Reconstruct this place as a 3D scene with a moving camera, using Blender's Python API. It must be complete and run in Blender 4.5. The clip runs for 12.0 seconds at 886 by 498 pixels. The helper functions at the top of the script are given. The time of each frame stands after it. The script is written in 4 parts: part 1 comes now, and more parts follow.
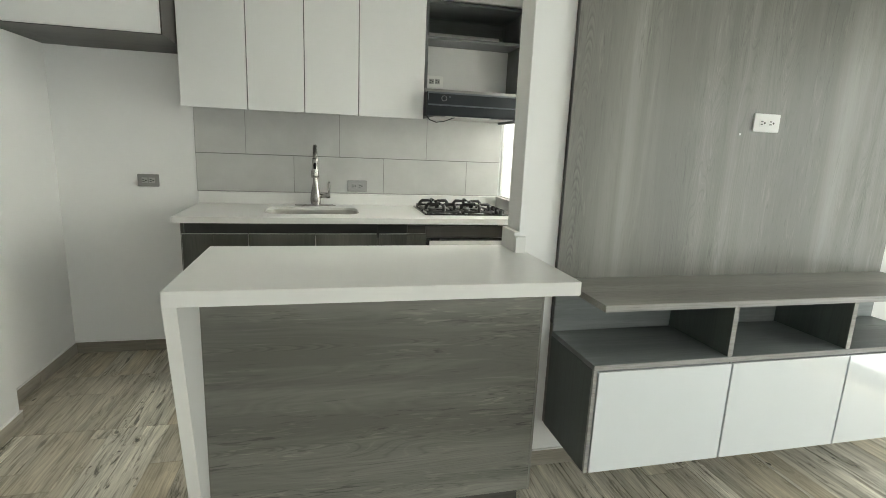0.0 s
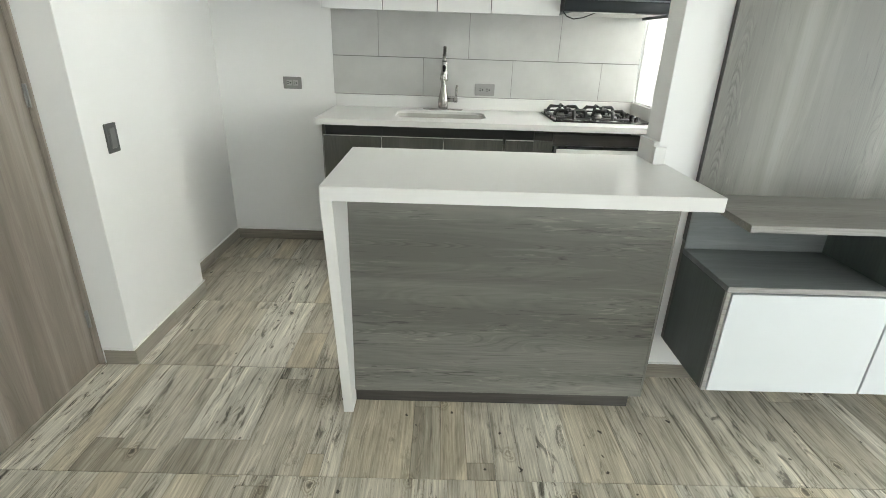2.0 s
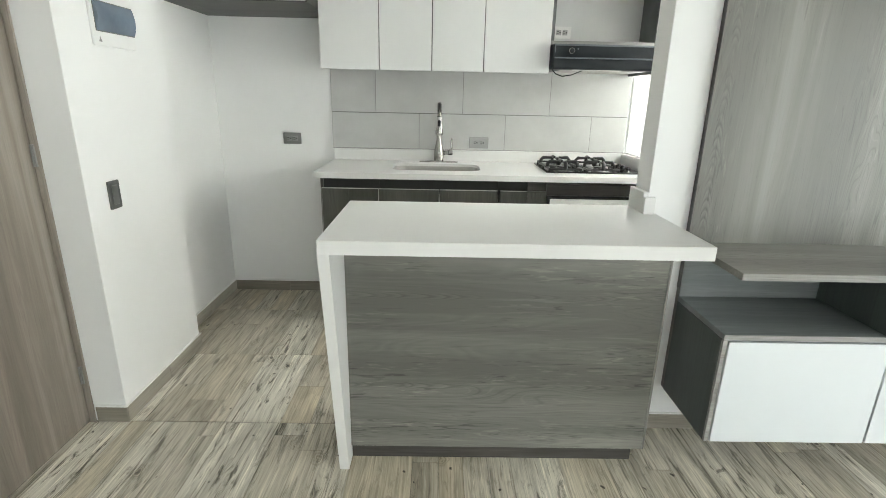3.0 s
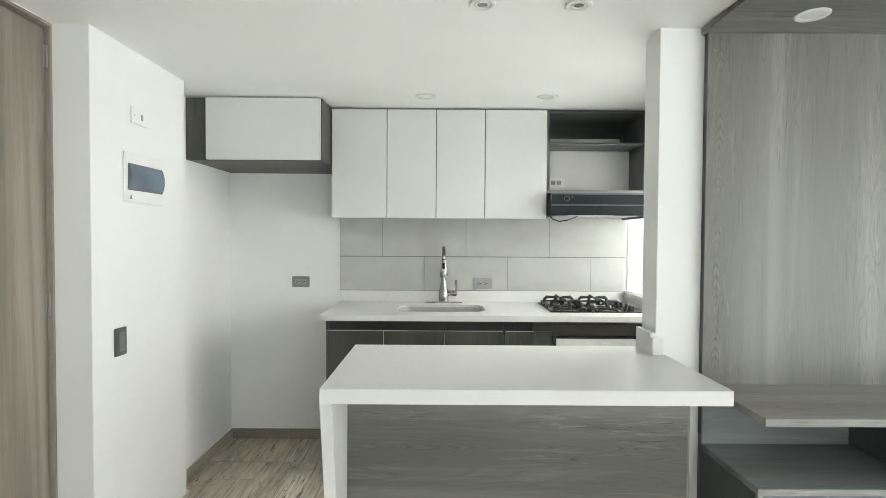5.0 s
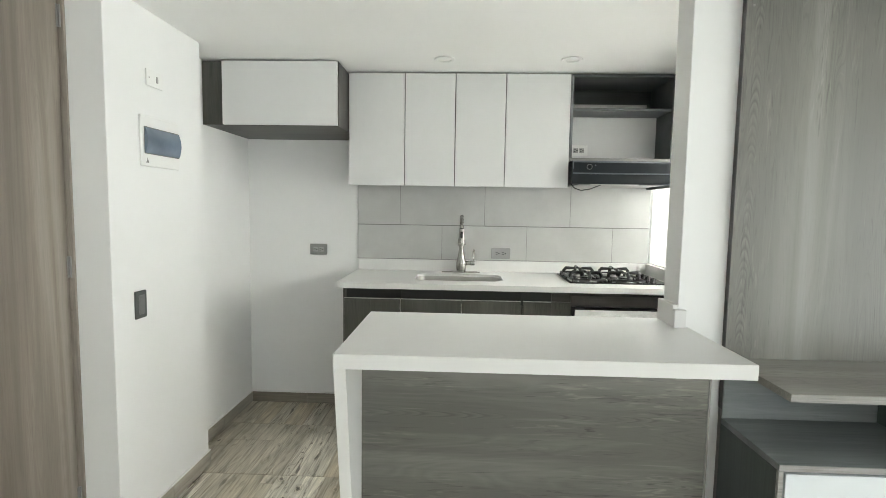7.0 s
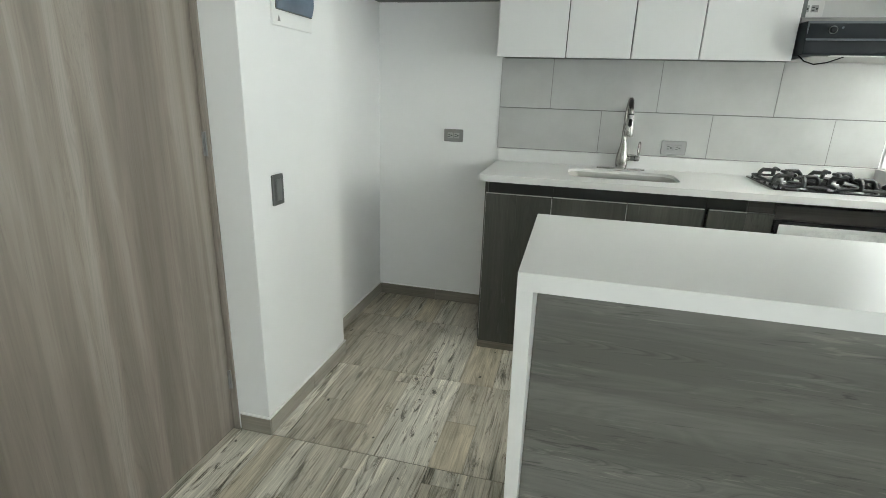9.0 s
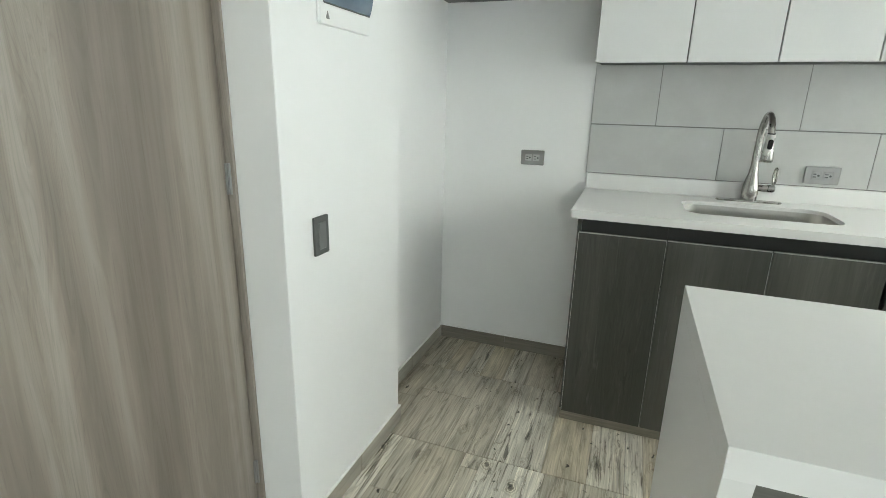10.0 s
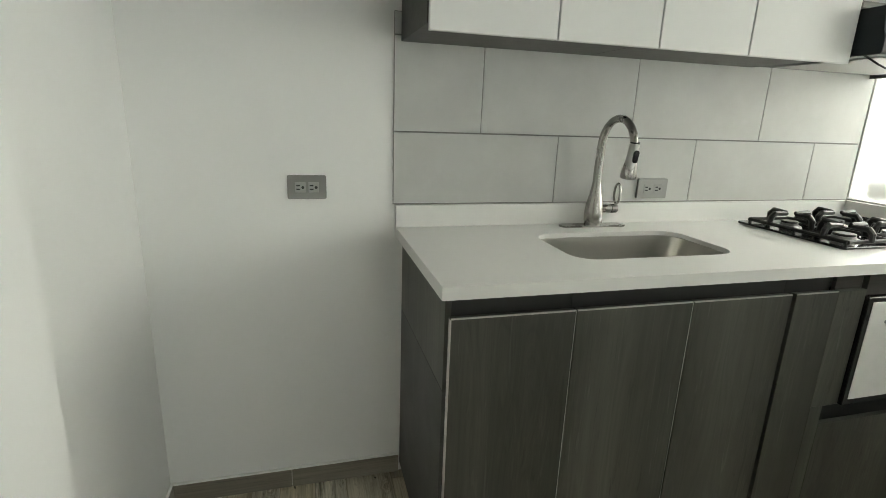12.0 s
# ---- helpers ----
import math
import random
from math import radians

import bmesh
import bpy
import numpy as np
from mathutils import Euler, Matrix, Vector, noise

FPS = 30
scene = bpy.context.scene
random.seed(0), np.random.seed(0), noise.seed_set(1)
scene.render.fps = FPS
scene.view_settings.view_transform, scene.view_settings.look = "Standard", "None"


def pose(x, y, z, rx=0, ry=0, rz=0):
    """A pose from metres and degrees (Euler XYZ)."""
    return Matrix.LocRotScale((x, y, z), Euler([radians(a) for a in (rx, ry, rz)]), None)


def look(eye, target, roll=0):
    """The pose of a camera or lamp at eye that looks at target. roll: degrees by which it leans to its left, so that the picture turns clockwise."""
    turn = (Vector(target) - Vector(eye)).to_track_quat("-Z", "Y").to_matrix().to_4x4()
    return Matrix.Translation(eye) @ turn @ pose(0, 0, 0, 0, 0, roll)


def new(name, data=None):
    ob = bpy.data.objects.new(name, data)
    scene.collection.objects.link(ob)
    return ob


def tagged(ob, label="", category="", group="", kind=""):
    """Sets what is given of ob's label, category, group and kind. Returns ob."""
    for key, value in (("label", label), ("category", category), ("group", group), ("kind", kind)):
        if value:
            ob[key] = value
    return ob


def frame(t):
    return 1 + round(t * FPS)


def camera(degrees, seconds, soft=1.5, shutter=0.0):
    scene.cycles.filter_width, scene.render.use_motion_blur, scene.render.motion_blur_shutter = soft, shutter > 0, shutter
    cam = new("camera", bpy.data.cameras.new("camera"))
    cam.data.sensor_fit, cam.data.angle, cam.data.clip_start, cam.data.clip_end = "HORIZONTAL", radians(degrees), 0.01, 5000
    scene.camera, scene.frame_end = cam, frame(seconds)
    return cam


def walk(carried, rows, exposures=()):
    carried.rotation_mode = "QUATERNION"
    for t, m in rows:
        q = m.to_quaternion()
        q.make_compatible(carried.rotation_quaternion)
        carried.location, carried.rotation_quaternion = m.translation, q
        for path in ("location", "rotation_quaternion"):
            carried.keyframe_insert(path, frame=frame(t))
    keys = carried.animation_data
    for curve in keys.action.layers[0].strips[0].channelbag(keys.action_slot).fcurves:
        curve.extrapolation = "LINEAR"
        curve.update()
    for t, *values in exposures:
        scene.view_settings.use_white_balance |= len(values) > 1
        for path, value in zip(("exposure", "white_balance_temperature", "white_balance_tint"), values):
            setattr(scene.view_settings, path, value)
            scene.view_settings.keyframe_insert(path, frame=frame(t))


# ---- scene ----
cam = camera(83.0, 12.0, soft=0.6)
PATH = [
    (0, (0.095, -0.141, 1.426), (0.556, 1.764, 1.028), 2.4),
    (0.5, (0.087, -0.155, 1.43), (0.237, 1.795, 1.009), 2.2),
    (1, (0.071, -0.169, 1.433), (0.089, 1.783, 0.997), 2.1),
    (1.5, (0.027, -0.171, 1.425), (0.047, 1.721, 0.777), 2.4),
    (2, (0.028, -0.183, 1.426), (0.051, 1.667, 0.665), 1.9),
    (2.5, (0.033, -0.195, 1.44), (0.059, 1.66, 0.692), 1.4),
    (3, (0.037, -0.196, 1.448), (0.062, 1.716, 0.864), 1.2),
    (3.5, (0.027, -0.205, 1.461), (0.053, 1.762, 1.101), 1.0),
    (5.5, (0.033, -0.205, 1.474), (0.025, 1.795, 1.493), 0.1),
    (6, (0.034, -0.196, 1.469), (0.015, 1.802, 1.549), -0.0),
    (6.5, (0.034, -0.179, 1.461), (-0.001, 1.82, 1.48), 0.2),
    (7, (0.043, -0.164, 1.455), (-0.032, 1.828, 1.291), 0.9),
    (9, (-0.248, 0.209, 1.393), (-0.705, 2.064, 0.803), 1.9),
    (9.5, (-0.351, 0.437, 1.402), (-0.954, 2.245, 0.796), 0.5),
    (10, (-0.492, 0.679, 1.407), (-1.153, 2.484, 0.852), 1.4),
    (10.5, (-0.699, 0.91, 1.403), (-1.306, 2.736, 0.858), 0.7),
    (11, (-0.854, 1.155, 1.385), (-1.139, 3.057, 0.836), 0.6),
    (11.5, (-0.933, 1.434, 1.393), (-1.006, 3.364, 0.873), 0.2),
    (12, (-0.987, 1.704, 1.385), (-0.473, 3.567, 0.872), 2.1),
]
EXPOSURES = [
    (0.0, -0.29, 6800, 3), (0.2, -0.1, 6650, 4), (0.5, 0.12, 6500, 4), (1.0, 0.05, 6500, 4), (1.5, 0.06, 6500, 5), (2.0, 0.13, 6500, 5), (5.5, 0.16, 6500, 6), (7.0, 0.06, 6550, 6),
    (9.0, -0.12, 6300, 3), (9.5, 0.05, 6300, 3), (10.0, 0.08, 6300, 2), (10.5, 0.12, 6300, 2), (11.0, 0.09, 6400, 4), (11.5, 0.08, 6600, 4), (12.0, -0.2, 6800, 2)]
walk(cam, [(t, look(eye, target, roll)) for t, eye, target, roll in PATH], EXPOSURES)

# ---- daylight ----
SUN_EL, SUN_ROT = 81.5, 90
world = bpy.data.worlds.new("sky")
scene.world = world
world.use_nodes = True
sky = world.node_tree.nodes.new("ShaderNodeTexSky")
sky.sky_type, sky.sun_disc = "NISHITA", False
sky.sun_elevation, sky.sun_rotation = radians(SUN_EL), radians(SUN_ROT)
world.node_tree.nodes["Background"].inputs["Strength"].default_value = 0.1
world.node_tree.links.new(sky.outputs["Color"], world.node_tree.nodes["Background"].inputs["Color"])
sun = new("sun", bpy.data.lights.new("sun", "SUN"))
sun.data.energy, sun.data.angle, sun.data.color = 5.0, radians(0.6), (1.0, 0.95, 0.88)
sun.matrix_world = look((10, 0, 10 * math.tan(radians(SUN_EL))), (0, 0, 0))
DAY_LIVING, FILL_REAR, DAY_KITCHEN = 5.0, 4.5, 10.0

# ---- plan, in metres ----
BACK = 3.405          # kitchen back wall
LEFT = -1.495           # niche side and entrance wall
PIL = -1.355          # face of the pilaster
PIL0, PIL1 = 1.772, 2.492
KRIGHT = 1.36         # kitchen window wall
WING = 0.88           # end of the short wall beside the island
TVW = 1.775           # wall behind the media unit
TVB = 1.915
RIGHT, REAR = 3.6, -4.2
CEIL = 2.297
CT = 1.006            # worktop
IT = 1.012            # island top


# ---- materials ----
def nodes_of(name):
    m = bpy.data.materials.new(name)
    m.use_nodes = True
    return m, m.node_tree, m.node_tree.nodes["Principled BSDF"]


def add(tree, kind, **values):
    n = tree.nodes.new(kind)
    for key, value in values.items():
        n.inputs[key].default_value = value
    return n


def maths(tree, op, a, b=None, c=None):
    n = tree.nodes.new("ShaderNodeMath")
    n.operation = op
    for i, v in enumerate((a, b, c)):
        if v is None:
            continue
        if isinstance(v, (int, float)):
            n.inputs[i].default_value = v
        else:
            tree.links.new(v, n.inputs[i])
    return n.outputs[0]


def ramp(tree, fac, stops):
    n = tree.nodes.new("ShaderNodeValToRGB")
    while len(n.color_ramp.elements) < len(stops):
        n.color_ramp.elements.new(0.5)
    for e, (p, c) in zip(n.color_ramp.elements, stops):
        e.position, e.color = p, (*c, 1)
    tree.links.new(fac, n.inputs["Fac"])
    return n.outputs["Color"]


def blend(tree, mode, fac, a, b):
    n = tree.nodes.new("ShaderNodeMix")
    n.data_type, n.blend_type = "RGBA", mode
    for socket, v in ((n.inputs[0], fac), (n.inputs[6], a), (n.inputs[7], b)):
        if isinstance(v, (int, float)):
            socket.default_value = v
        elif isinstance(v, tuple):
            socket.default_value = (*v, 1)
        else:
            tree.links.new(v, socket)
    return n.outputs[2]


def noisy(tree, vector, scale, detail=4.0, rough=0.55, distortion=0.0):
    n = add(tree, "ShaderNodeTexNoise", Scale=scale, Detail=detail, Roughness=rough, Distortion=distortion)
    tree.links.new(vector, n.inputs["Vector"])
    return n.outputs["Fac"]


def mapped(tree, vector, scale):
    n = add(tree, "ShaderNodeMapping", Scale=scale)
    tree.links.new(vector, n.inputs["Vector"])
    return n.outputs["Vector"]


def bumped(tree, bsdf, height, strength, distance=0.002):
    n = add(tree, "ShaderNodeBump", Strength=strength, Distance=distance)
    tree.links.new(height, n.inputs["Height"])
    tree.links.new(n.outputs["Normal"], bsdf.inputs["Normal"])


def plain(name, colour, rough=0.5, metal=0.0, vary=0.06, scale=6.0, bump=0.05, fine=180.0, coat=0.0):
    """A painted, moulded or metal surface with faint cloudy variation and fine relief."""
    m, tree, bsdf = nodes_of(name)
    place = tree.nodes.new("ShaderNodeNewGeometry").outputs["Position"]
    cloud = noisy(tree, place, scale, 5.0)
    low, high = tuple(c * (1 - vary) for c in colour), tuple(min(1, c * (1 + vary)) for c in colour)
    tree.links.new(ramp(tree, cloud, [(0.3, low), (0.7, high)]), bsdf.inputs["Base Color"])
    tree.links.new(maths(tree, "MULTIPLY_ADD", cloud, 0.12, max(0.02, rough - 0.06)), bsdf.inputs["Roughness"])
    bsdf.inputs["Metallic"].default_value = metal
    bsdf.inputs["Coat Weight"].default_value = coat
    if bump:
        bumped(tree, bsdf, noisy(tree, place, fine, 3.0), bump, 0.001)
    return m


def wood(name, dark, mid, light, along, rough=0.45, contrast=1.0, figure=5.0, bump=0.12, fibre_weight=0.36, broad_weight=0.55, flecks=0.0, veins=0.0, dashes=0.0, arches=()):
    """Laminate with long grain, cathedral figure, pores and soft cloudy bands."""
    m, tree, bsdf = nodes_of(name)
    coords = tree.nodes.new("ShaderNodeTexCoord").outputs["Object"]
    info = tree.nodes.new("ShaderNodeObjectInfo").outputs["Random"]
    shift = tree.nodes.new("ShaderNodeCombineXYZ")
    for i in range(3):
        tree.links.new(maths(tree, "MULTIPLY", info, 3.7 + i), shift.inputs[i])
    moved = tree.nodes.new("ShaderNodeVectorMath")
    tree.links.new(coords, moved.inputs[0])
    tree.links.new(shift.outputs[0], moved.inputs[1])
    v = moved.outputs[0]

    def stretch(across, length):
        return mapped(tree, v, tuple(length if "XYZ"[i] == along else across for i in range(3)))
    broad = noisy(tree, stretch(figure, 0.35), 1.0, 3.0, 0.5, 0.6)
    rings = noisy(tree, stretch(figure * 1.6, 0.9), 1.0, 2.0, 0.4, 1.2)
    rings = maths(tree, "FRACT", maths(tree, "MULTIPLY", rings, 9.0))
    rings = maths(tree, "ABSOLUTE", maths(tree, "SUBTRACT", rings, 0.5))
    fibre = noisy(tree, stretch(110.0, 2.2), 1.0, 5.0, 0.65)
    pores = noisy(tree, stretch(260.0, 9.0), 1.0, 2.0, 0.5)
    mix = maths(tree, "ADD", maths(tree, "MULTIPLY", broad, broad_weight), maths(tree, "MULTIPLY", rings, 0.16 * contrast))
    mix = maths(tree, "ADD", mix, maths(tree, "MULTIPLY", fibre, fibre_weight))
    colour = ramp(tree, mix, [(0.38, dark), (0.52, mid), (0.66, light)])
    streak = ramp(tree, pores, [(0.30, (0.55, 0.55, 0.55)), (0.42, (1, 1, 1))])
    colour = blend(tree, "MULTIPLY", 0.55 * contrast, colour, streak)
    if flecks:
        line = noisy(tree, stretch(45.0, 2.6), 1.0, 3.0, 0.6, 1.4)
        colour = blend(tree, "MULTIPLY", flecks, colour, ramp(tree, line, [(0.29, (0.35, 0.35, 0.35)), (0.35, (1, 1, 1))]))
        colour = blend(tree, "ADD", flecks * 0.5, colour, ramp(tree, line, [(0.63, (0, 0, 0)), (0.72, (0.16, 0.158, 0.15))]))
    if veins:
        field = noisy(tree, stretch(figure * 1.3, 0.75), 1.0, 2.0, 0.45, 0.9)
        lines = maths(tree, "ABSOLUTE", maths(tree, "SUBTRACT", maths(tree, "FRACT", maths(tree, "MULTIPLY", field, 22.0)), 0.5))
        where = ramp(tree, noisy(tree, stretch(figure * 0.5, 0.6), 1.0, 3.0, 0.5), [(0.42, (0, 0, 0)), (0.58, (1, 1, 1))])
        thin = ramp(tree, lines, [(0.0, (0.62, 0.62, 0.62)), (0.13, (1, 1, 1)), (0.42, (1, 1, 1)), (0.5, (1.3, 1.29, 1.26))])
        colour = blend(tree, "MULTIPLY", maths(tree, "MULTIPLY", where, veins), colour, thin)
    if dashes:
        dash = noisy(tree, stretch(75.0, 7.0), 1.0, 2.0, 0.5, 1.3)
        spot = ramp(tree, noisy(tree, stretch(figure * 1.5, 1.3), 1.0, 3.0, 0.55), [(0.50, (0, 0, 0)), (0.60, (1, 1, 1))])
        mark = ramp(tree, dash, [(0.33, (0.36, 0.36, 0.35)), (0.41, (1, 1, 1)), (0.58, (1, 1, 1)), (0.68, (1.6, 1.59, 1.55))])
        colour = blend(tree, "MULTIPLY", maths(tree, "MULTIPLY", spot, dashes), colour, mark)
    for centre, half, pitch in arches:
        own = tree.nodes.new("ShaderNodeSeparateXYZ")
        tree.links.new(coords, own.inputs[0])
        ax, az = (own.outputs[2], own.outputs[0]) if along == "X" else (own.outputs[0], own.outputs[2])
        off = maths(tree, "DIVIDE", maths(tree, "SUBTRACT", maths(tree, "ADD", ax, maths(tree, "MULTIPLY", noisy(tree, stretch(0.0, 2.5), 1.0, 2.0), half)), centre), half)
        bow = maths(tree, "MULTIPLY", off, off)
        wave = maths(tree, "FRACT", maths(tree, "ADD", maths(tree, "MULTIPLY_ADD", az, pitch, maths(tree, "MULTIPLY", bow, 1.5)), maths(tree, "MULTIPLY", noisy(tree, stretch(8.0, 5.0), 1.0, 2.0), 2.5)))
        near = maths(tree, "MULTIPLY", ramp(tree, bow, [(0.25, (1, 1, 1)), (1.0, (0, 0, 0))]), ramp(tree, noisy(tree, stretch(0.0, 3.0), 1.0, 3.0), [(0.42, (0, 0, 0)), (0.55, (1, 1, 1))]))
        colour = blend(tree, "MULTIPLY", maths(tree, "MULTIPLY", near, 0.6), colour, ramp(tree, wave, [(0.05, (0.62, 0.62, 0.61)), (0.3, (1, 1, 1)), (0.7, (1.25, 1.25, 1.24)), (0.95, (0.62, 0.62, 0.61))]))
    tree.links.new(colour, bsdf.inputs["Base Color"])
    tree.links.new(maths(tree, "MULTIPLY_ADD", fibre, 0.2, rough - 0.1), bsdf.inputs["Roughness"])
    bumped(tree, bsdf, fibre, bump, 0.001)
    return m


TILE, GX, GY = 0.628, -0.368, 1.144


def floor_wood(name):
    """Glazed tile printed with weathered boards: boards of uneven width cut to length, grain, cracks and knots."""
    m, tree, bsdf = nodes_of(name)
    place = tree.nodes.new("ShaderNodeNewGeometry").outputs["Position"]
    sep = tree.nodes.new("ShaderNodeSeparateXYZ")
    tree.links.new(place, sep.inputs[0])
    x, y = sep.outputs[0], sep.outputs[1]

    def joined(a, b, c=0.0):
        n = tree.nodes.new("ShaderNodeCombineXYZ")
        for k, v in enumerate((a, b, c)):
            if isinstance(v, (int, float)):
                n.inputs[k].default_value = v
            else:
                tree.links.new(v, n.inputs[k])
        return n.outputs[0]

    def chance(vector):
        n = add(tree, "ShaderNodeTexWhiteNoise")
        tree.links.new(vector, n.inputs["Vector"])
        three = tree.nodes.new("ShaderNodeSeparateColor")
        tree.links.new(n.outputs["Color"], three.inputs[0])
        return n.outputs["Value"], three.outputs[0], three.outputs[1]

    def gain(tone, weight, low, high, p=0.3, q=0.7):
        """A brightening or darkening between low and high, by a noise value, as strong as weight."""
        return blend(tree, "MIX", weight, (1, 1, 1), ramp(tree, tone, [(p, low), (q, high)]))

    ux = maths(tree, "DIVIDE", maths(tree, "SUBTRACT", x, GX), TILE)
    vy = maths(tree, "DIVIDE", maths(tree, "SUBTRACT", y, GY), TILE)
    col, row = maths(tree, "FLOOR", ux), maths(tree, "FLOOR", vy)
    u, v = maths(tree, "FRACT", ux), maths(tree, "FRACT", vy)
    kind, kind_b = chance(joined(col, row, 3.3))[:2]
    sway = maths(tree, "SINE", maths(tree, "MULTIPLY_ADD", u, 6.5, maths(tree, "MULTIPLY", kind_b, 6.3)))
    w = maths(tree, "ADD", maths(tree, "MULTIPLY_ADD", u, 4.2, kind), maths(tree, "MULTIPLY", sway, 0.38))
    board, f = maths(tree, "FLOOR", w), maths(tree, "FRACT", w)
    cut_at = chance(joined(board, col, row))[0]
    cut_at = maths(tree, "MULTIPLY_ADD", cut_at, 2.8, 0.12)
    cut = maths(tree, "GREATER_THAN", v, cut_at)
    tone, weather, warm = chance(joined(maths(tree, "ADD", board, maths(tree, "MULTIPLY", cut, 31.0)), col, row))
    base = ramp(tree, tone, [
        (0.0, (0.40, 0.362, 0.29)), (0.25, (0.50, 0.461, 0.38)), (0.55, (0.57, 0.532, 0.448)), (0.8, (0.64, 0.607, 0.523)), (1.0, (0.70, 0.67, 0.592))])
    tan = ramp(tree, warm, [(0.78, (0, 0, 0)), (0.82, (1, 1, 1))])
    base = blend(tree, "MIX", maths(tree, "MULTIPLY", tan, 0.6), base, (0.56, 0.49, 0.36))
    warp = maths(tree, "MULTIPLY_ADD", noisy(tree, place, 3.0, 2.0), 0.018, x)

    def streaks(fx, fy, fz, detail, rough, distortion):
        return noisy(tree, joined(maths(tree, "MULTIPLY", warp, fx), maths(tree, "MULTIPLY", y, fy), maths(tree, "MULTIPLY", tone, fz)), 1.0, detail, rough, distortion)
    grain = streaks(170.0, 4.0, 40.0, 4.0, 0.65, 0.3)
    line = streaks(58.0, 2.6, 90.0, 5.0, 0.66, 0.25)
    cloud = streaks(9.0, 1.5, 25.0, 5.0, 0.62, 0.9)
    blotch = streaks(26.0, 5.5, 51.0, 6.0, 0.72, 0.8)
    colour = blend(tree, "MULTIPLY", 1.0, base, gain(grain, 1.0, (0.68, 0.67, 0.65), (1.2, 1.2, 1.2)))
    colour = blend(tree, "MULTIPLY", 1.0, colour, gain(cloud, 1.0, (0.66, 0.645, 0.61), (1.25, 1.25, 1.25), 0.32, 0.66))
    worn = maths(tree, "MULTIPLY", maths(tree, "MULTIPLY_ADD", weather, 0.6, 0.4), maths(tree, "MULTIPLY_ADD", tan, -0.45, 1.0))
    colour = blend(tree, "MULTIPLY", 1.0, colour, blend(tree, "MIX", worn, (1, 1, 1), ramp(tree, line, [
        (0.32, (0.14, 0.128, 0.105)), (0.395, (0.55, 0.53, 0.49)), (0.45, (1, 1, 1)), (0.57, (1, 1, 1)), (0.68, (1.4, 1.4, 1.4))])))
    colour = blend(tree, "MULTIPLY", 0.9, colour, blend(tree, "MIX", worn, (1, 1, 1), ramp(tree, blotch, [(0.35, (0.10, 0.09, 0.072)), (0.39, (0.55, 0.53, 0.49)), (0.45, (1, 1, 1)), (0.62, (1, 1, 1)), (0.70, (1.2, 1.19, 1.17))])))
    seam = maths(tree, "MINIMUM", f, maths(tree, "SUBTRACT", 1.0, f))
    colour = blend(tree, "MULTIPLY", 0.5, colour, ramp(tree, seam, [(0.008, (0.45, 0.42, 0.37)), (0.026, (1, 1, 1))]))
    end = maths(tree, "ABSOLUTE", maths(tree, "SUBTRACT", v, cut_at))
    colour = blend(tree, "MULTIPLY", 0.45, colour, ramp(tree, end, [(0.002, (0.42, 0.39, 0.34)), (0.006, (1, 1, 1))]))
    bent = tree.nodes.new("ShaderNodeVectorMath")
    tree.links.new(mapped(tree, place, (8.0, 4.8, 1.0)), bent.inputs[0])
    jolt = tree.nodes.new("ShaderNodeTexNoise")
    jolt.inputs["Scale"].default_value = 30.0
    tree.links.new(place, jolt.inputs["Vector"])
    tiny = tree.nodes.new("ShaderNodeVectorMath")
    tiny.operation = "SCALE"
    tiny.inputs["Scale"].default_value = 0.22
    tree.links.new(jolt.outputs["Color"], tiny.inputs[0])
    tree.links.new(tiny.outputs[0], bent.inputs[1])
    cell = add(tree, "ShaderNodeTexVoronoi", Scale=1.0)
    tree.links.new(bent.outputs[0], cell.inputs["Vector"])
    knot = maths(tree, "ADD", cell.outputs["Distance"], maths(tree, "MULTIPLY", maths(tree, "GREATER_THAN", cell.outputs["Color"], 0.60), 0.6))
    colour = blend(tree, "MULTIPLY", 0.85, colour, ramp(tree, knot, [(0.04, (0.10, 0.085, 0.07)), (0.075, (0.40, 0.37, 0.32)), (0.10, (1.15, 1.14, 1.1)), (0.135, (0.48, 0.45, 0.40)), (0.165, (1.05, 1.05, 1.03)), (0.20, (0.72, 0.70, 0.66)), (0.25, (1, 1, 1))]))
    dots = add(tree, "ShaderNodeTexVoronoi", Scale=2.1)
    tree.links.new(bent.outputs[0], dots.inputs["Vector"])
    dot = maths(tree, "ADD", dots.outputs["Distance"], maths(tree, "MULTIPLY", dots.outputs["Color"], 0.13))
    colour = blend(tree, "MULTIPLY", 0.95, colour, ramp(tree, dot, [(0.095, (0.07, 0.06, 0.05)), (0.15, (1, 1, 1))]))
    tree.links.new(colour, bsdf.inputs["Base Color"])
    tree.links.new(maths(tree, "MULTIPLY_ADD", grain, 0.22, 0.24), bsdf.inputs["Roughness"])
    bumped(tree, bsdf, grain, 0.15, 0.001)
    return m


def glow(name, colour, strength):
    m, tree, bsdf = nodes_of(name)
    bsdf.inputs["Base Color"].default_value = (0, 0, 0, 1)
    bsdf.inputs["Emission Color"].default_value = (*colour, 1)
    bsdf.inputs["Emission Strength"].default_value = strength
    return m


def glass(name, colour=(1, 1, 1), rough=0.0):
    m, tree, bsdf = nodes_of(name)
    bsdf.inputs["Base Color"].default_value = (*colour, 1)
    bsdf.inputs["Transmission Weight"].default_value = 1.0
    bsdf.inputs["Roughness"].default_value = rough
    bsdf.inputs["IOR"].default_value = 1.45
    return m


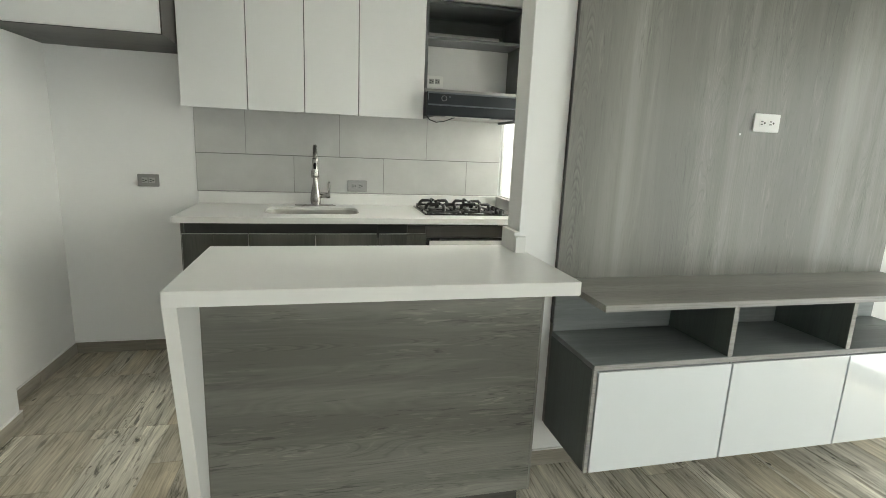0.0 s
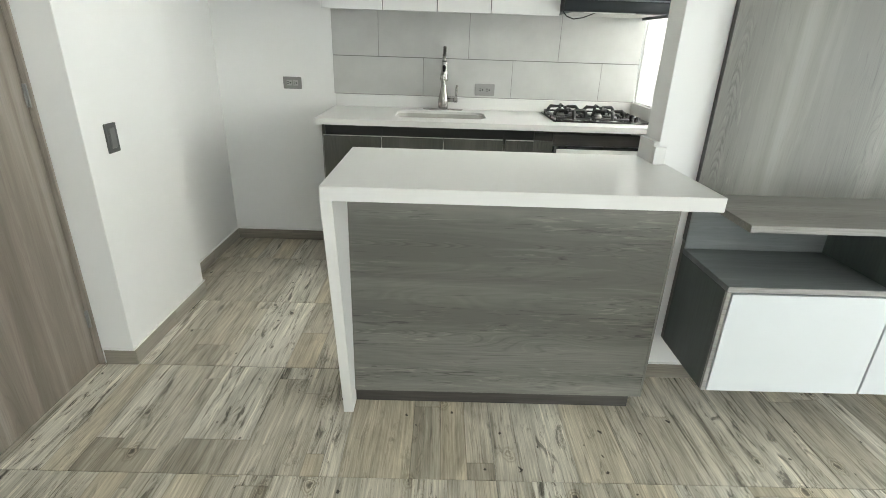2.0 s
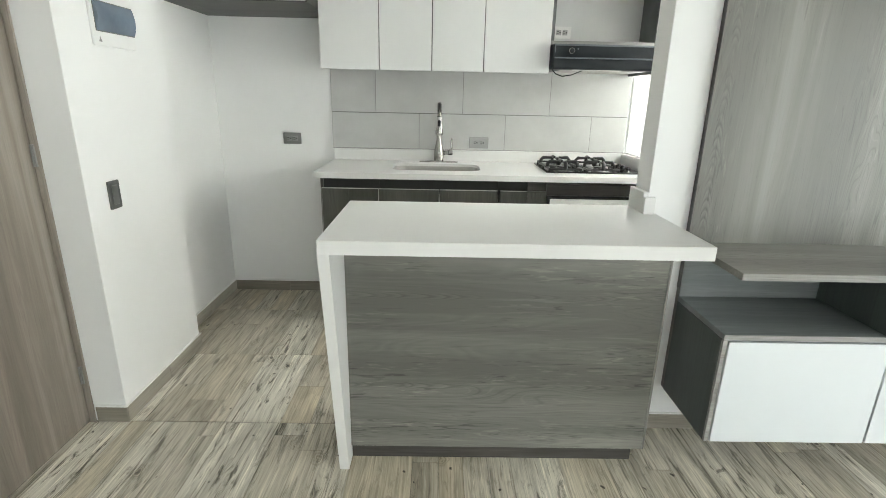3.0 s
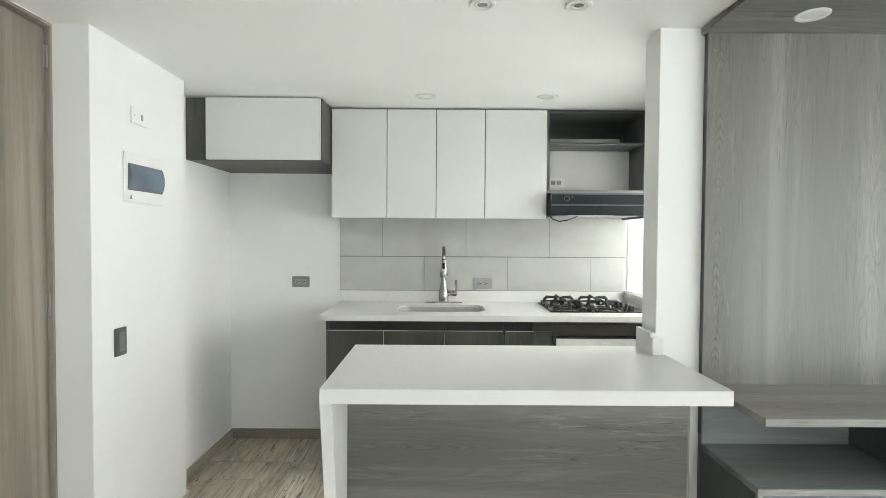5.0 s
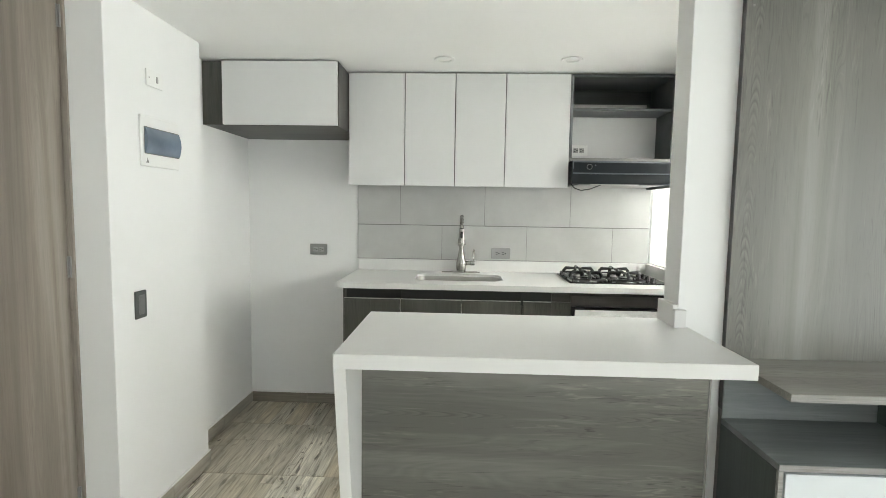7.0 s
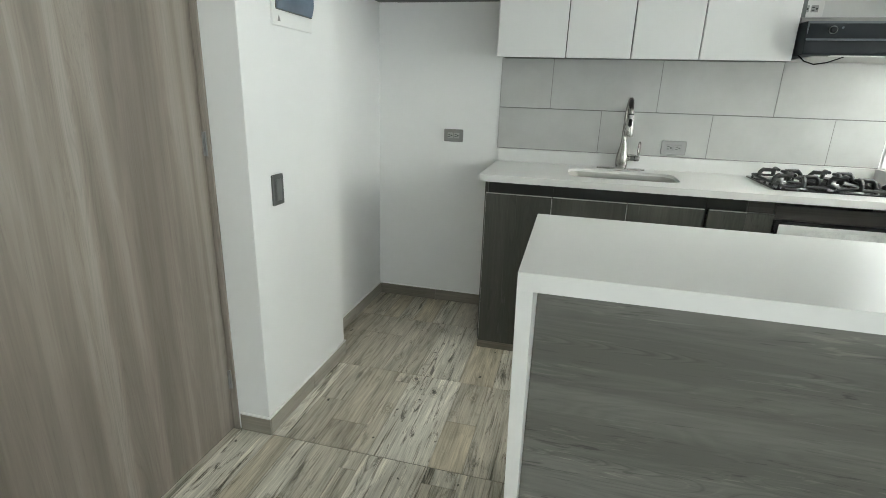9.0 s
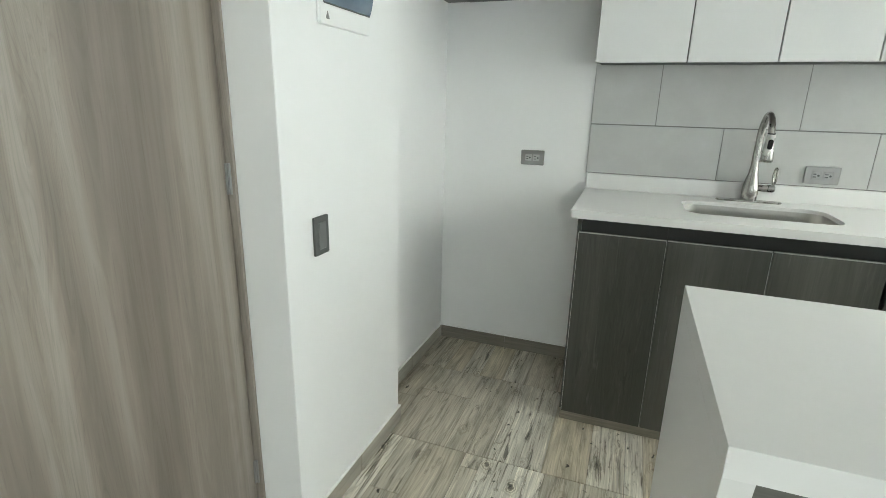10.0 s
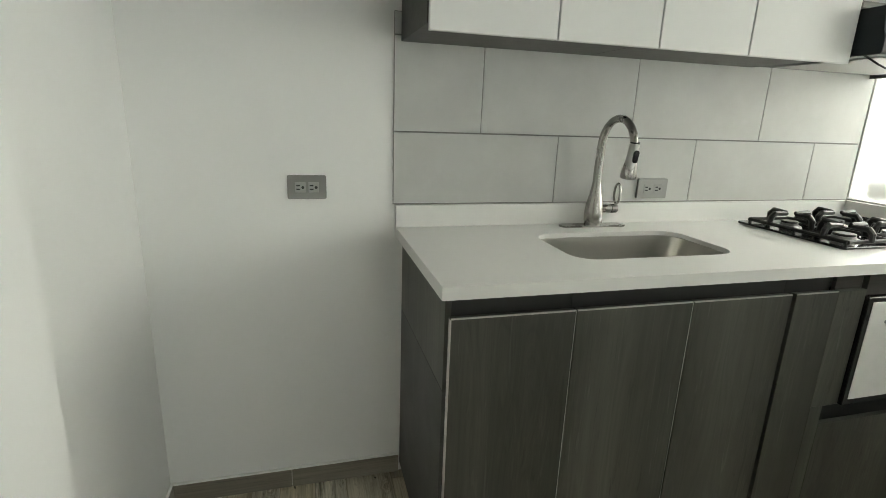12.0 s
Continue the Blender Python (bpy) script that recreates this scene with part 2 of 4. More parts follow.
def brushed(name, colour, rough, along="X"):
    m, tree, bsdf = nodes_of(name)
    coords = tree.nodes.new("ShaderNodeTexCoord").outputs["Object"]
    lines = noisy(tree, mapped(tree, coords, tuple(6.0 if "XYZ"[i] == along else 500.0 for i in range(3))), 1.0, 2.0)
    bsdf.inputs["Metallic"].default_value = 1.0
    tree.links.new(ramp(tree, lines, [(0.3, tuple(c * 0.85 for c in colour)), (0.7, colour)]), bsdf.inputs["Base Color"])
    tree.links.new(maths(tree, "MULTIPLY_ADD", lines, 0.2, rough - 0.1), bsdf.inputs["Roughness"])
    return m


PAINT = plain("wall paint", (0.80, 0.802, 0.788), 0.75, vary=0.02, scale=1.5, bump=0.08, fine=90)
CEILING = plain("ceiling paint", (0.82, 0.82, 0.80), 0.85, vary=0.02, scale=1.2, bump=0.06, fine=80)
QUARTZ = plain("white quartz", (0.71, 0.707, 0.688), 0.32, vary=0.012, scale=25, bump=0.0)
GLOSS = plain("gloss white lacquer", (0.66, 0.695, 0.715), 0.05, vary=0.012, scale=3, bump=0.0, coat=1.0)
SATIN = plain("satin white laminate", (0.67, 0.673, 0.663), 0.45, vary=0.015, scale=3, bump=0.02)
EDGE = plain("pale edge banding", (0.52, 0.51, 0.49), 0.4, vary=0.1, scale=40)
WALLTILE = plain("pale grey wall tile", (0.48, 0.483, 0.465), 0.55, vary=0.07, scale=5, bump=0.1, fine=60)
GROUT = plain("grey grout", (0.19, 0.188, 0.178), 0.9, vary=0.1, scale=50)
FLOOR_GROUT = plain("brown floor grout", (0.26, 0.24, 0.205), 0.9, vary=0.15, scale=40)
FLOOR = floor_wood("wood-look floor tile")
# One tile in two tones: the copy along x has shade in its colour.
SKIRT_X_SHADED = wood("shaded wood-look skirting along x", (0.21, 0.192, 0.157), (0.285, 0.262, 0.217), (0.37, 0.344, 0.291), "X", 0.4, 0.8, 8.0, 0.1, 0.3, 0.6, 0.3)
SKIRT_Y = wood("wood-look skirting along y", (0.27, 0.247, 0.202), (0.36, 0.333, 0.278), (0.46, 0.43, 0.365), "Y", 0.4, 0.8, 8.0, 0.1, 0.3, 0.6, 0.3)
PANEL_V = wood("grey wood laminate upright grain", (0.172, 0.169, 0.150), (0.226, 0.222, 0.200), (0.288, 0.283, 0.257), "Z", 0.36, 0.3, 6.5, 0.05, 0.09, 0.80, 0.28, 0.45, 0.35, ((-0.785, 0.020, 24.0),))
PANEL_L = wood("pale grey wood laminate level grain", (0.205, 0.200, 0.178), (0.265, 0.258, 0.234), (0.335, 0.327, 0.298), "X", 0.42, 0.5, 6.0, 0.08, 0.14, 0.72, 0.3, 0.4, 0.3)
PANEL_H = wood("grey wood laminate level grain", (0.100, 0.100, 0.087), (0.162, 0.161, 0.142), (0.235, 0.233, 0.207), "X", 0.36, 0.5, 5.0, 0.08, 0.11, 0.82, 0.45, 0.8, 0.75, ((0.74, 0.014, 15.0), (0.36, 0.016, 13.0)))
DARK_V = wood("dark wood laminate upright grain", (0.041, 0.042, 0.035), (0.068, 0.069, 0.058), (0.108, 0.108, 0.093), "Z", 0.42, 0.6, 5.0, 0.1, 0.16, 0.75, 0.4, 0.5, 0.55)
DARK_H = wood("dark wood laminate level grain", (0.030, 0.028, 0.025), (0.052, 0.048, 0.043), (0.085, 0.08, 0.072), "X", 0.42, 0.9)
CARCASS = wood("charcoal board", (0.052, 0.052, 0.050), (0.075, 0.074, 0.071), (0.10, 0.099, 0.095), "X", 0.5, 0.6)
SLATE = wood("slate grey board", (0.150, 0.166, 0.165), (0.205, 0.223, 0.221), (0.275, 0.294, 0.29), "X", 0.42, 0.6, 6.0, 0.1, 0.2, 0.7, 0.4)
DOORWOOD = wood("greige oak door veneer", (0.155, 0.132, 0.106), (0.22, 0.19, 0.157), (0.315, 0.28, 0.238), "Z", 0.48, 0.45, 9.0, fibre_weight=0.08, broad_weight=0.9, flecks=0.08, veins=0.3)
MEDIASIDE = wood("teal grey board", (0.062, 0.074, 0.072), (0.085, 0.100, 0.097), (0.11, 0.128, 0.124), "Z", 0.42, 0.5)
SHELFGREY = wood("blue grey board", (0.078, 0.084, 0.084), (0.108, 0.115, 0.115), (0.14, 0.148, 0.147), "X", 0.45, 0.5)
PLY = wood("pale grey board edge", (0.24, 0.235, 0.22), (0.32, 0.315, 0.30), (0.42, 0.41, 0.39), "X", 0.5)
STEEL = brushed("brushed steel", (0.42, 0.41, 0.39), 0.42)
BOWL = plain("satin sink steel", (0.52, 0.51, 0.48), 0.34, 1.0, vary=0.03, scale=3, bump=0)
NICKEL = plain("brushed nickel", (0.37, 0.36, 0.34), 0.27, 1.0, vary=0.04, scale=9, bump=0.03, fine=300)
CHROME = plain("polished steel", (0.75, 0.75, 0.75), 0.10, 1.0, bump=0)
BLACK = plain("black enamel", (0.012, 0.012, 0.013), 0.18, vary=0.2, bump=0.02)
HOODGREY = plain("dark grey painted metal", (0.012, 0.015, 0.018), 0.38, vary=0.1)
HOODBAND = plain("mid grey trim", (0.10, 0.115, 0.13), 0.35, vary=0.1)
BURNER = plain("cast aluminium", (0.22, 0.22, 0.215), 0.35, 0.8, bump=0.05)
HOODGREY.node_tree.nodes["Principled BSDF"].inputs["Specular IOR Level"].default_value = 0.2
IRON = plain("cast iron", (0.018, 0.018, 0.018), 0.42, vary=0.2, bump=0.2)
DARKGLASS = plain("black ceramic glass", (0.008, 0.008, 0.009), 0.12, vary=0.1, bump=0)
WHITEPLASTIC = plain("white plastic", (0.78, 0.78, 0.76), 0.35, vary=0.02, bump=0)
SILVER = plain("satin silver plastic", (0.29, 0.287, 0.277), 0.34, 0.35, vary=0.04, bump=0)
GREYPLASTIC = plain("grey plastic", (0.23, 0.23, 0.22), 0.4, vary=0.04, bump=0)
MIDPLASTIC = plain("pale grey plastic", (0.36, 0.36, 0.345), 0.4, vary=0.04, bump=0)
DARKPLASTIC = plain("charcoal plastic", (0.085, 0.09, 0.085), 0.4, vary=0.05, bump=0)
ROCKER = plain("dark grey rocker plastic", (0.15, 0.155, 0.15), 0.35, vary=0.05, bump=0)
SLOT = plain("dark slot", (0.03, 0.03, 0.03), 0.7, vary=0.1, bump=0)
SMOKED = plain("smoked blue plastic window", (0.135, 0.17, 0.215), 0.16, vary=0.2, scale=7, bump=0, coat=0.3)
# White stands for the film and for the bright reflection in the door's glass.
OVENFACE = plain("white film with painted reflection", (0.78, 0.78, 0.76), 0.12, 0.0, vary=0.05, scale=9, bump=0.04, fine=20, coat=0.5)
FILM = plain("wrinkled protective film", (0.80, 0.80, 0.78), 0.16, vary=0.15, scale=30, bump=0.6, fine=35)
ALU = plain("white window frame", (0.78, 0.78, 0.78), 0.4, vary=0.02)
PANE = glass("window glass")
FROST = glass("frosted glass", (1, 1, 1), 0.35)
SKY_L = glow("overcast sky beyond the living room", (0.94, 0.97, 0.99), DAY_LIVING)
FILL_SKY_R = glow("sky glow behind the added far end glazing", (0.94, 0.97, 0.99), FILL_REAR)
SKY_K = glow("overcast sky beyond the kitchen", (1.0, 0.99, 0.95), DAY_KITCHEN)
LENS = plain("frosted lamp lens", (0.62, 0.62, 0.60), 0.4, vary=0.02)


# ---- making of meshes ----
ORIGIN = {}


def thing(name, base, label, category, group="", kind="", rz=0):
    ob = new(name)
    ob.empty_display_size = 0.05
    ob.matrix_world = pose(*base, 0, 0, rz)
    ORIGIN[ob.name] = Vector(base)
    return tagged(ob, label, category, group, kind)


def finish(bm, name, material, origin, smooth=True):
    if origin is not None:
        bmesh.ops.translate(bm, verts=bm.verts, vec=-origin)
    bmesh.ops.recalc_face_normals(bm, faces=bm.faces)
    me = bpy.data.meshes.new(name)
    bm.to_mesh(me)
    bm.free()
    me.materials.append(material)
    if smooth:
        me.polygons.foreach_set("use_smooth", [True] * len(me.polygons))
        me.set_sharp_from_angle(angle=radians(32))
    return me


def part(name, bm, material, parent, label="", local=False):
    """One mesh under a thing or a part. Its coordinates are the world's, or with local the thing's own."""
    origin = ORIGIN[parent.name]
    ob = new(name, finish(bm, name, material, None if local else origin))
    ob.parent = parent
    ORIGIN[ob.name] = origin
    return tagged(ob, label) if label else ob


def solid(name, bm, material, label="", category="", kind="structure", group=""):
    """A top-level thing that is one mesh, with its origin at its base."""
    xs = [v.co for v in bm.verts]
    lo = Vector([min(c[i] for c in xs) for i in range(3)])
    hi = Vector([max(c[i] for c in xs) for i in range(3)])
    base = Vector(((lo.x + hi.x) / 2, (lo.y + hi.y) / 2, lo.z))
    ob = new(name, finish(bm, name, material, base))
    ob.location = base
    ORIGIN[ob.name] = base
    return tagged(ob, label, category, group, kind)


def absorb(bm, other):
    me = bpy.data.meshes.new("scratch")
    other.to_mesh(me)
    other.free()
    bm.from_mesh(me)
    bpy.data.meshes.remove(me)
    return bm


def box(x0, y0, z0, x1, y1, z1, bevel=0.0015, seg=1, bm=None):
    b = bmesh.new()
    bmesh.ops.create_cube(b, size=1)
    for v in b.verts:
        v.co = Vector((x0 + (v.co.x + 0.5) * (x1 - x0), y0 + (v.co.y + 0.5) * (y1 - y0), z0 + (v.co.z + 0.5) * (z1 - z0)))
    if bevel:
        bmesh.ops.bevel(b, geom=b.edges[:], offset=bevel, segments=seg, profile=0.5, affect="EDGES")
    return b if bm is None else absorb(bm, b)


def lathe(profile, seg=32, at=(0, 0, 0), m=None, bm=None):
    """A turned shape from (radius, height) pairs about the z axis, then moved by m and at."""
    b = bmesh.new()
    rings = []
    for r, z in profile:
        rings.append([b.verts.new((r * math.cos(2 * math.pi * i / seg), r * math.sin(2 * math.pi * i / seg), z)) for i in range(seg)]
                     if r > 1e-6 else [b.verts.new((0, 0, z))])
    for a, c in zip(rings, rings[1:]):
        for i in range(seg):
            j = (i + 1) % seg
            if len(a) == 1 and len(c) == 1:
                continue
            if len(a) == 1:
                b.faces.new((a[0], c[i], c[j]))
            elif len(c) == 1:
                b.faces.new((a[i], a[j], c[0]))
            else:
                b.faces.new((a[i], a[j], c[j], c[i]))
    if m is not None:
        bmesh.ops.transform(b, matrix=m, verts=b.verts)
    bmesh.ops.translate(b, verts=b.verts, vec=Vector(at))
    return b if bm is None else absorb(bm, b)


def tube(points, radius, seg=12, bm=None):
    """A round bar along points; radius is one number or one for each point."""
    pts = [Vector(p) for p in points]
    radii = radius if isinstance(radius, (list, tuple)) else [radius] * len(pts)
    b = bmesh.new()
    up, rings = None, []
    for i, p in enumerate(pts):
        d = (pts[min(i + 1, len(pts) - 1)] - pts[max(i - 1, 0)]).normalized()
        if up is None:
            up = d.orthogonal().normalized()
        up = (up - d * up.dot(d)).normalized()
        side = d.cross(up)
        rings.append([b.verts.new(p + radii[i] * (math.cos(2 * math.pi * k / seg) * up + math.sin(2 * math.pi * k / seg) * side)) for k in range(seg)])
    for a, c in zip(rings, rings[1:]):
        for k in range(seg):
            b.faces.new((a[k], a[(k + 1) % seg], c[(k + 1) % seg], c[k]))
    b.faces.new(rings[0][::-1])
    b.faces.new(rings[-1])
    return b if bm is None else absorb(bm, b)


def rounded(x0, y0, x1, y1, r, seg=8):
    out = []
    for cx, cy, a0 in ((x1 - r, y1 - r, 0), (x0 + r, y1 - r, 90), (x0 + r, y0 + r, 180), (x1 - r, y0 + r, 270)):
        for i in range(seg + 1):
            a = radians(a0 + 90 * i / seg)
            out.append((cx + r * math.cos(a), cy + r * math.sin(a)))
    return out


def prism(outline, lo, hi, axis="Z", bevel=0.0, bm=None):
    """An outline of (a, b) pairs, drawn out along an axis from lo to hi."""
    def at(a, c, h):
        return {"Z": (a, c, h), "X": (h, a, c), "Y": (a, h, c)}[axis]
    b = bmesh.new()
    low = [b.verts.new(at(a, c, lo)) for a, c in outline]
    high = [b.verts.new(at(a, c, hi)) for a, c in outline]
    b.faces.new(low)
    b.faces.new(high)
    for i in range(len(outline)):
        j = (i + 1) % len(outline)
        b.faces.new((low[i], low[j], high[j], high[i]))
    if bevel:
        bmesh.ops.recalc_face_normals(b, faces=b.faces)
        bmesh.ops.bevel(b, geom=b.edges[:], offset=bevel, segments=1, profile=0.5, affect="EDGES")
    return b if bm is None else absorb(bm, b)


def pierced(outline, hole, z0, z1):
    """A level slab with one hole."""
    b = bmesh.new()
    edges = []
    for loop in (outline, hole):
        vs = [b.verts.new((x, y, z0)) for x, y in loop]
        edges += [b.edges.new((vs[i], vs[(i + 1) % len(vs)])) for i in range(len(vs))]
    bmesh.ops.triangle_fill(b, use_beauty=True, use_dissolve=False, edges=edges)
    made = bmesh.ops.extrude_face_region(b, geom=b.faces[:])
    bmesh.ops.translate(b, verts=[g for g in made["geom"] if isinstance(g, bmesh.types.BMVert)], vec=(0, 0, z1 - z0))
    return b


# ---- the shell ----
T = 0.12
solid("wall_back", box(LEFT - T, BACK, 0, KRIGHT + T, BACK + T, CEIL + 0.1, 0), PAINT, "white painted wall behind the kitchen", "wall")
solid("wall_left", box(LEFT - T, PIL1, 0, LEFT, BACK, CEIL + 0.1, 0), PAINT, "white painted side wall of the fridge niche", "wall")
solid("wall_pilaster", box(LEFT - T, PIL0, 0, PIL, PIL1, CEIL + 0.1, 0.002), PAINT, "white painted wall pier beside the entrance door", "wall")
DY0, DY1, DZ = 0.86, 1.77, 2.274
lw = box(LEFT - T, REAR - T, 0, LEFT, DY0, CEIL + 0.1, 0)
box(LEFT - T, DY0, DZ + 0.02, LEFT, PIL0, CEIL + 0.1, 0, bm=lw)
solid("wall_entrance", lw, PAINT, "white painted wall with the entrance door", "wall")
solid("wall_outer_entrance", box(LEFT - 1.3, DY0 - 0.3, 0, LEFT - 1.2, PIL0 + 0.3, CEIL + 0.1, 0), PAINT, "white wall of the corridor outside the door", "wall")
solid("wall_wing", box(WING, TVW, 0, RIGHT + T, TVB, CEIL + 0.1, 0.002), PAINT, "white painted wall between island and media unit", "wall")
# Opening for an assumed, unseen rear window.
RW = (0.2, 3.2, 0.06, 2.18)
wr = box(LEFT - T, REAR - T, 0, RW[0], REAR, CEIL + 0.1, 0)
box(RW[1], REAR - T, 0, RIGHT + T, REAR, CEIL + 0.1, 0, bm=wr)
box(RW[0], REAR - T, 0, RW[1], REAR, RW[2], 0, bm=wr)
box(RW[0], REAR - T, RW[3], RW[1], REAR, CEIL + 0.1, 0, bm=wr)
solid("wall_rear", wr, PAINT, "white painted wall at the far end of the living room", "wall")
KW = (2.0, BACK, 1.085, 1.98)
kw = box(KRIGHT, TVB, 0, KRIGHT + T, BACK, KW[2], 0)
box(KRIGHT, TVB, KW[3], KRIGHT + T, BACK, CEIL + 0.1, 0, bm=kw)
box(KRIGHT, TVB, KW[2], KRIGHT + T, KW[0], KW[3], 0, bm=kw)
solid("wall_kitchen_window", kw, PAINT, "white painted kitchen wall with a bright window", "wall")
LW = (-2.2, 1.3, 0.06, 2.18)
rw = box(RIGHT, REAR, 0, RIGHT + T, TVW, LW[2], 0)
box(RIGHT, REAR, LW[3], RIGHT + T, TVW, CEIL + 0.1, 0, bm=rw)
box(RIGHT, REAR, LW[2], RIGHT + T, LW[0], LW[3], 0, bm=rw)
box(RIGHT, LW[1], LW[2], RIGHT + T, TVW, LW[3], 0, bm=rw)
solid("wall_right", rw, PAINT, "white painted living room wall with a wide window", "wall")
cl = box(LEFT - T, REAR - T, CEIL, RIGHT + T, BACK + T, CEIL + 0.08, 0)
solid("ceiling", cl, CEILING, "smooth white painted ceiling", "ceiling")


def window(name, x, y0, y1, z0, z1, panes, label, inset=0.03, f=0.035, pane=None):
    w = thing(name, (x + 0.05, (y0 + y1) / 2, z0), label, "window", kind="structure")
    x += inset - 0.03
    b = box(x + 0.03, y0, z0, x + 0.08, y1, z0 + f, 0.003)
    box(x + 0.03, y0, z1 - f, x + 0.08, y1, z1, 0.003, bm=b)
    step = (y1 - y0) / panes
    for i in range(panes + 1):
        c = min(max(y0 + i * step, y0 + f / 2), y1 - f / 2)
        box(x + 0.031, c - f / 2, z0 + f, x + 0.079, c + f / 2, z1 - f, 0.003, bm=b)
    part("window_frame", b, ALU, w)
    for i in range(panes):
        p = part("pane", box(x + 0.052, y0 + i * step + f / 2 + 0.001, z0 + f, x + 0.058, y0 + (i + 1) * step - f / 2 - 0.001, z1 - f, 0), pane or PANE, w)
        p.visible_shadow = False
    return w


window("window_1", KRIGHT, *KW, 1, "frosted kitchen window, blown out by daylight", 0.002, 0.008, FROST)
window("window_2", RIGHT, *LW, 3, "wide white framed living room window")
# Unseen glazing, added so that light also reaches the niche from the rear.
added_rear_window = thing("window_3", ((RW[0] + RW[1]) / 2, REAR - 0.05, RW[2]), "unseen white framed glazing added at the far end for light", "window", kind="structure")
rf = box(RW[0], REAR - 0.08, RW[2], RW[1], REAR - 0.03, RW[2] + 0.035, 0.003)
box(RW[0], REAR - 0.08, RW[3] - 0.035, RW[1], REAR - 0.03, RW[3], 0.003, bm=rf)
for i in range(4):
    c = min(max(RW[0] + i * 1.0, RW[0] + 0.018), RW[1] - 0.018)
    box(c - 0.0175, REAR - 0.079, RW[2] + 0.035, c + 0.0175, REAR - 0.031, RW[3] - 0.035, 0.003, bm=rf)
part("window_frame", rf, ALU, added_rear_window)
for i in range(3):
    rp = part("pane", box(RW[0] + i + 0.037, REAR - 0.058, RW[2] + 0.035, RW[0] + i + 0.963, REAR - 0.052, RW[3] - 0.035, 0), PANE, added_rear_window)
    rp.visible_shadow = False
# Glowing sheet that feeds the added rear glazing.
solid("backdrop_rear", box(LEFT - T, REAR - 0.71, -0.3, RIGHT + 0.5, REAR - 0.7, 3.4, 0), FILL_SKY_R, "bright sky sheet behind the added far end glazing", "backdrop")
solid("backdrop_kitchen", box(KRIGHT + 0.55, TVB + 0.02, 1.2, KRIGHT + 0.56, BACK + 0.6, 3.4, 0), SKY_K, "plain bright overcast sky outside the kitchen", "backdrop")
solid("backdrop_living", box(RIGHT + 0.7, REAR - 0.5, -0.3, RIGHT + 0.71, TVW + 0.6, 3.4, 0), SKY_L, "plain bright overcast sky outside the living room", "backdrop")

# ---- entrance door ----
door = thing("door_1", (LEFT, (DY0 + DY1) / 2, 0), "closed greige oak veneer entrance door", "door", kind="structure")
part("door_leaf", box(LEFT - 0.066, DY0 + 0.022, 0.006, LEFT - 0.024, DY1 - 0.012, DZ, 0.002), DOORWOOD, door)
fr = box(LEFT - 0.09, DY0, 0, LEFT + 0.004, DY0 + 0.02, DZ + 0.018, 0.002)
box(LEFT - 0.09, DY1 - 0.010, 0, LEFT - 0.002, DY1, DZ + 0.018, 0.002, bm=fr)
box(LEFT - 0.09, DY0 + 0.02, DZ + 0.004, LEFT + 0.004, DY1 - 0.010, DZ + 0.018, 0.002, bm=fr)
part("door_frame", fr, DOORWOOD, door)
# Thin dark line along the joint of leaf and frame.
part("gap_strip", box(LEFT - 0.05, DY1 - 0.0118, 0.006, LEFT - 0.03, DY1 - 0.0102, DZ, 0), SLOT, door, "thin dark strip between leaf and frame")
for z in (0.20, 1.155, 2.122):
    hb = lathe([(0, 0), (0.0042, 0), (0.0042, 0.085), (0, 0.085)], 12, (LEFT - 0.017, DY1 - 0.011, z))
    box(LEFT - 0.0235, DY1 - 0.022, z, LEFT - 0.021, DY1 - 0.012, z + 0.085, 0.0005, bm=hb)
    part("hinge", hb, SILVER, door, "steel hinge")
hd = lathe([(0, 0), (0.026, 0), (0.026, 0.008), (0.010, 0.012), (0.010, 0.045), (0, 0.045)], 24, (LEFT - 0.024, 0.955, 0.98), pose(0, 0, 0, 0, 90, 0))
tube([(LEFT + 0.016, 0.955, 0.98), (LEFT + 0.018, 0.97, 0.98), (LEFT + 0.016, 0.99, 0.978)], [0.010, 0.009, 0.008], 14, bm=hd)
part("door_handle", hd, STEEL, door, "brushed steel lever handle")

# ---- island ----
IX0, IX1, IY0, IY1 = -0.338, 0.915, 1.296, 1.92
itop = thing("island_worktop", (0.29, 1.53, 0), "white quartz island top with a tapering waterfall end", "countertop")
outline = [(IX0, IY0), (IX1, IY0), (IX1, TVW - 0.001), (WING - 0.001, TVW - 0.001), (WING - 0.001, IY1), (IX0, IY1)]
part("slab", prism(outline, IT - 0.046, IT, "Z", 0.0006), QUARTZ, itop)
part("waterfall_leg", prism([(IY0 + 0.001, IT - 0.0461), (IY1 - 0.001, IT - 0.0461), (IY1 - 0.001, 0.0), (1.479, 0.0)], IX0, IX0 + 0.038, "X", 0.0006), QUARTZ, itop)
part("upstand", box(WING - 0.022, TVW - 0.004, IT + 0.0005, WING - 0.001, IY1 - 0.002, IT + 0.085, 0.001), QUARTZ, itop)
part("upstand", box(WING - 0.022, TVW - 0.025, IT + 0.0005, WING + 0.022, TVW - 0.0045, IT + 0.068, 0.001), QUARTZ, itop)
island = thing("kitchen_island", (0.3, 1.66, 0), "grey wood laminate island base on a dark plinth", "kitchen island")
IF = 1.54
part("front_panel", box(IX0 + 0.0385, IF, 0.066, 0.898, IF + 0.018, IT - 0.047, 0.001), PANEL_H, island)
part("end_strip", box(0.8985, IF - 0.001, 0.066, 0.906, IF + 0.02, IT - 0.047, 0.001), PANEL_V, island)
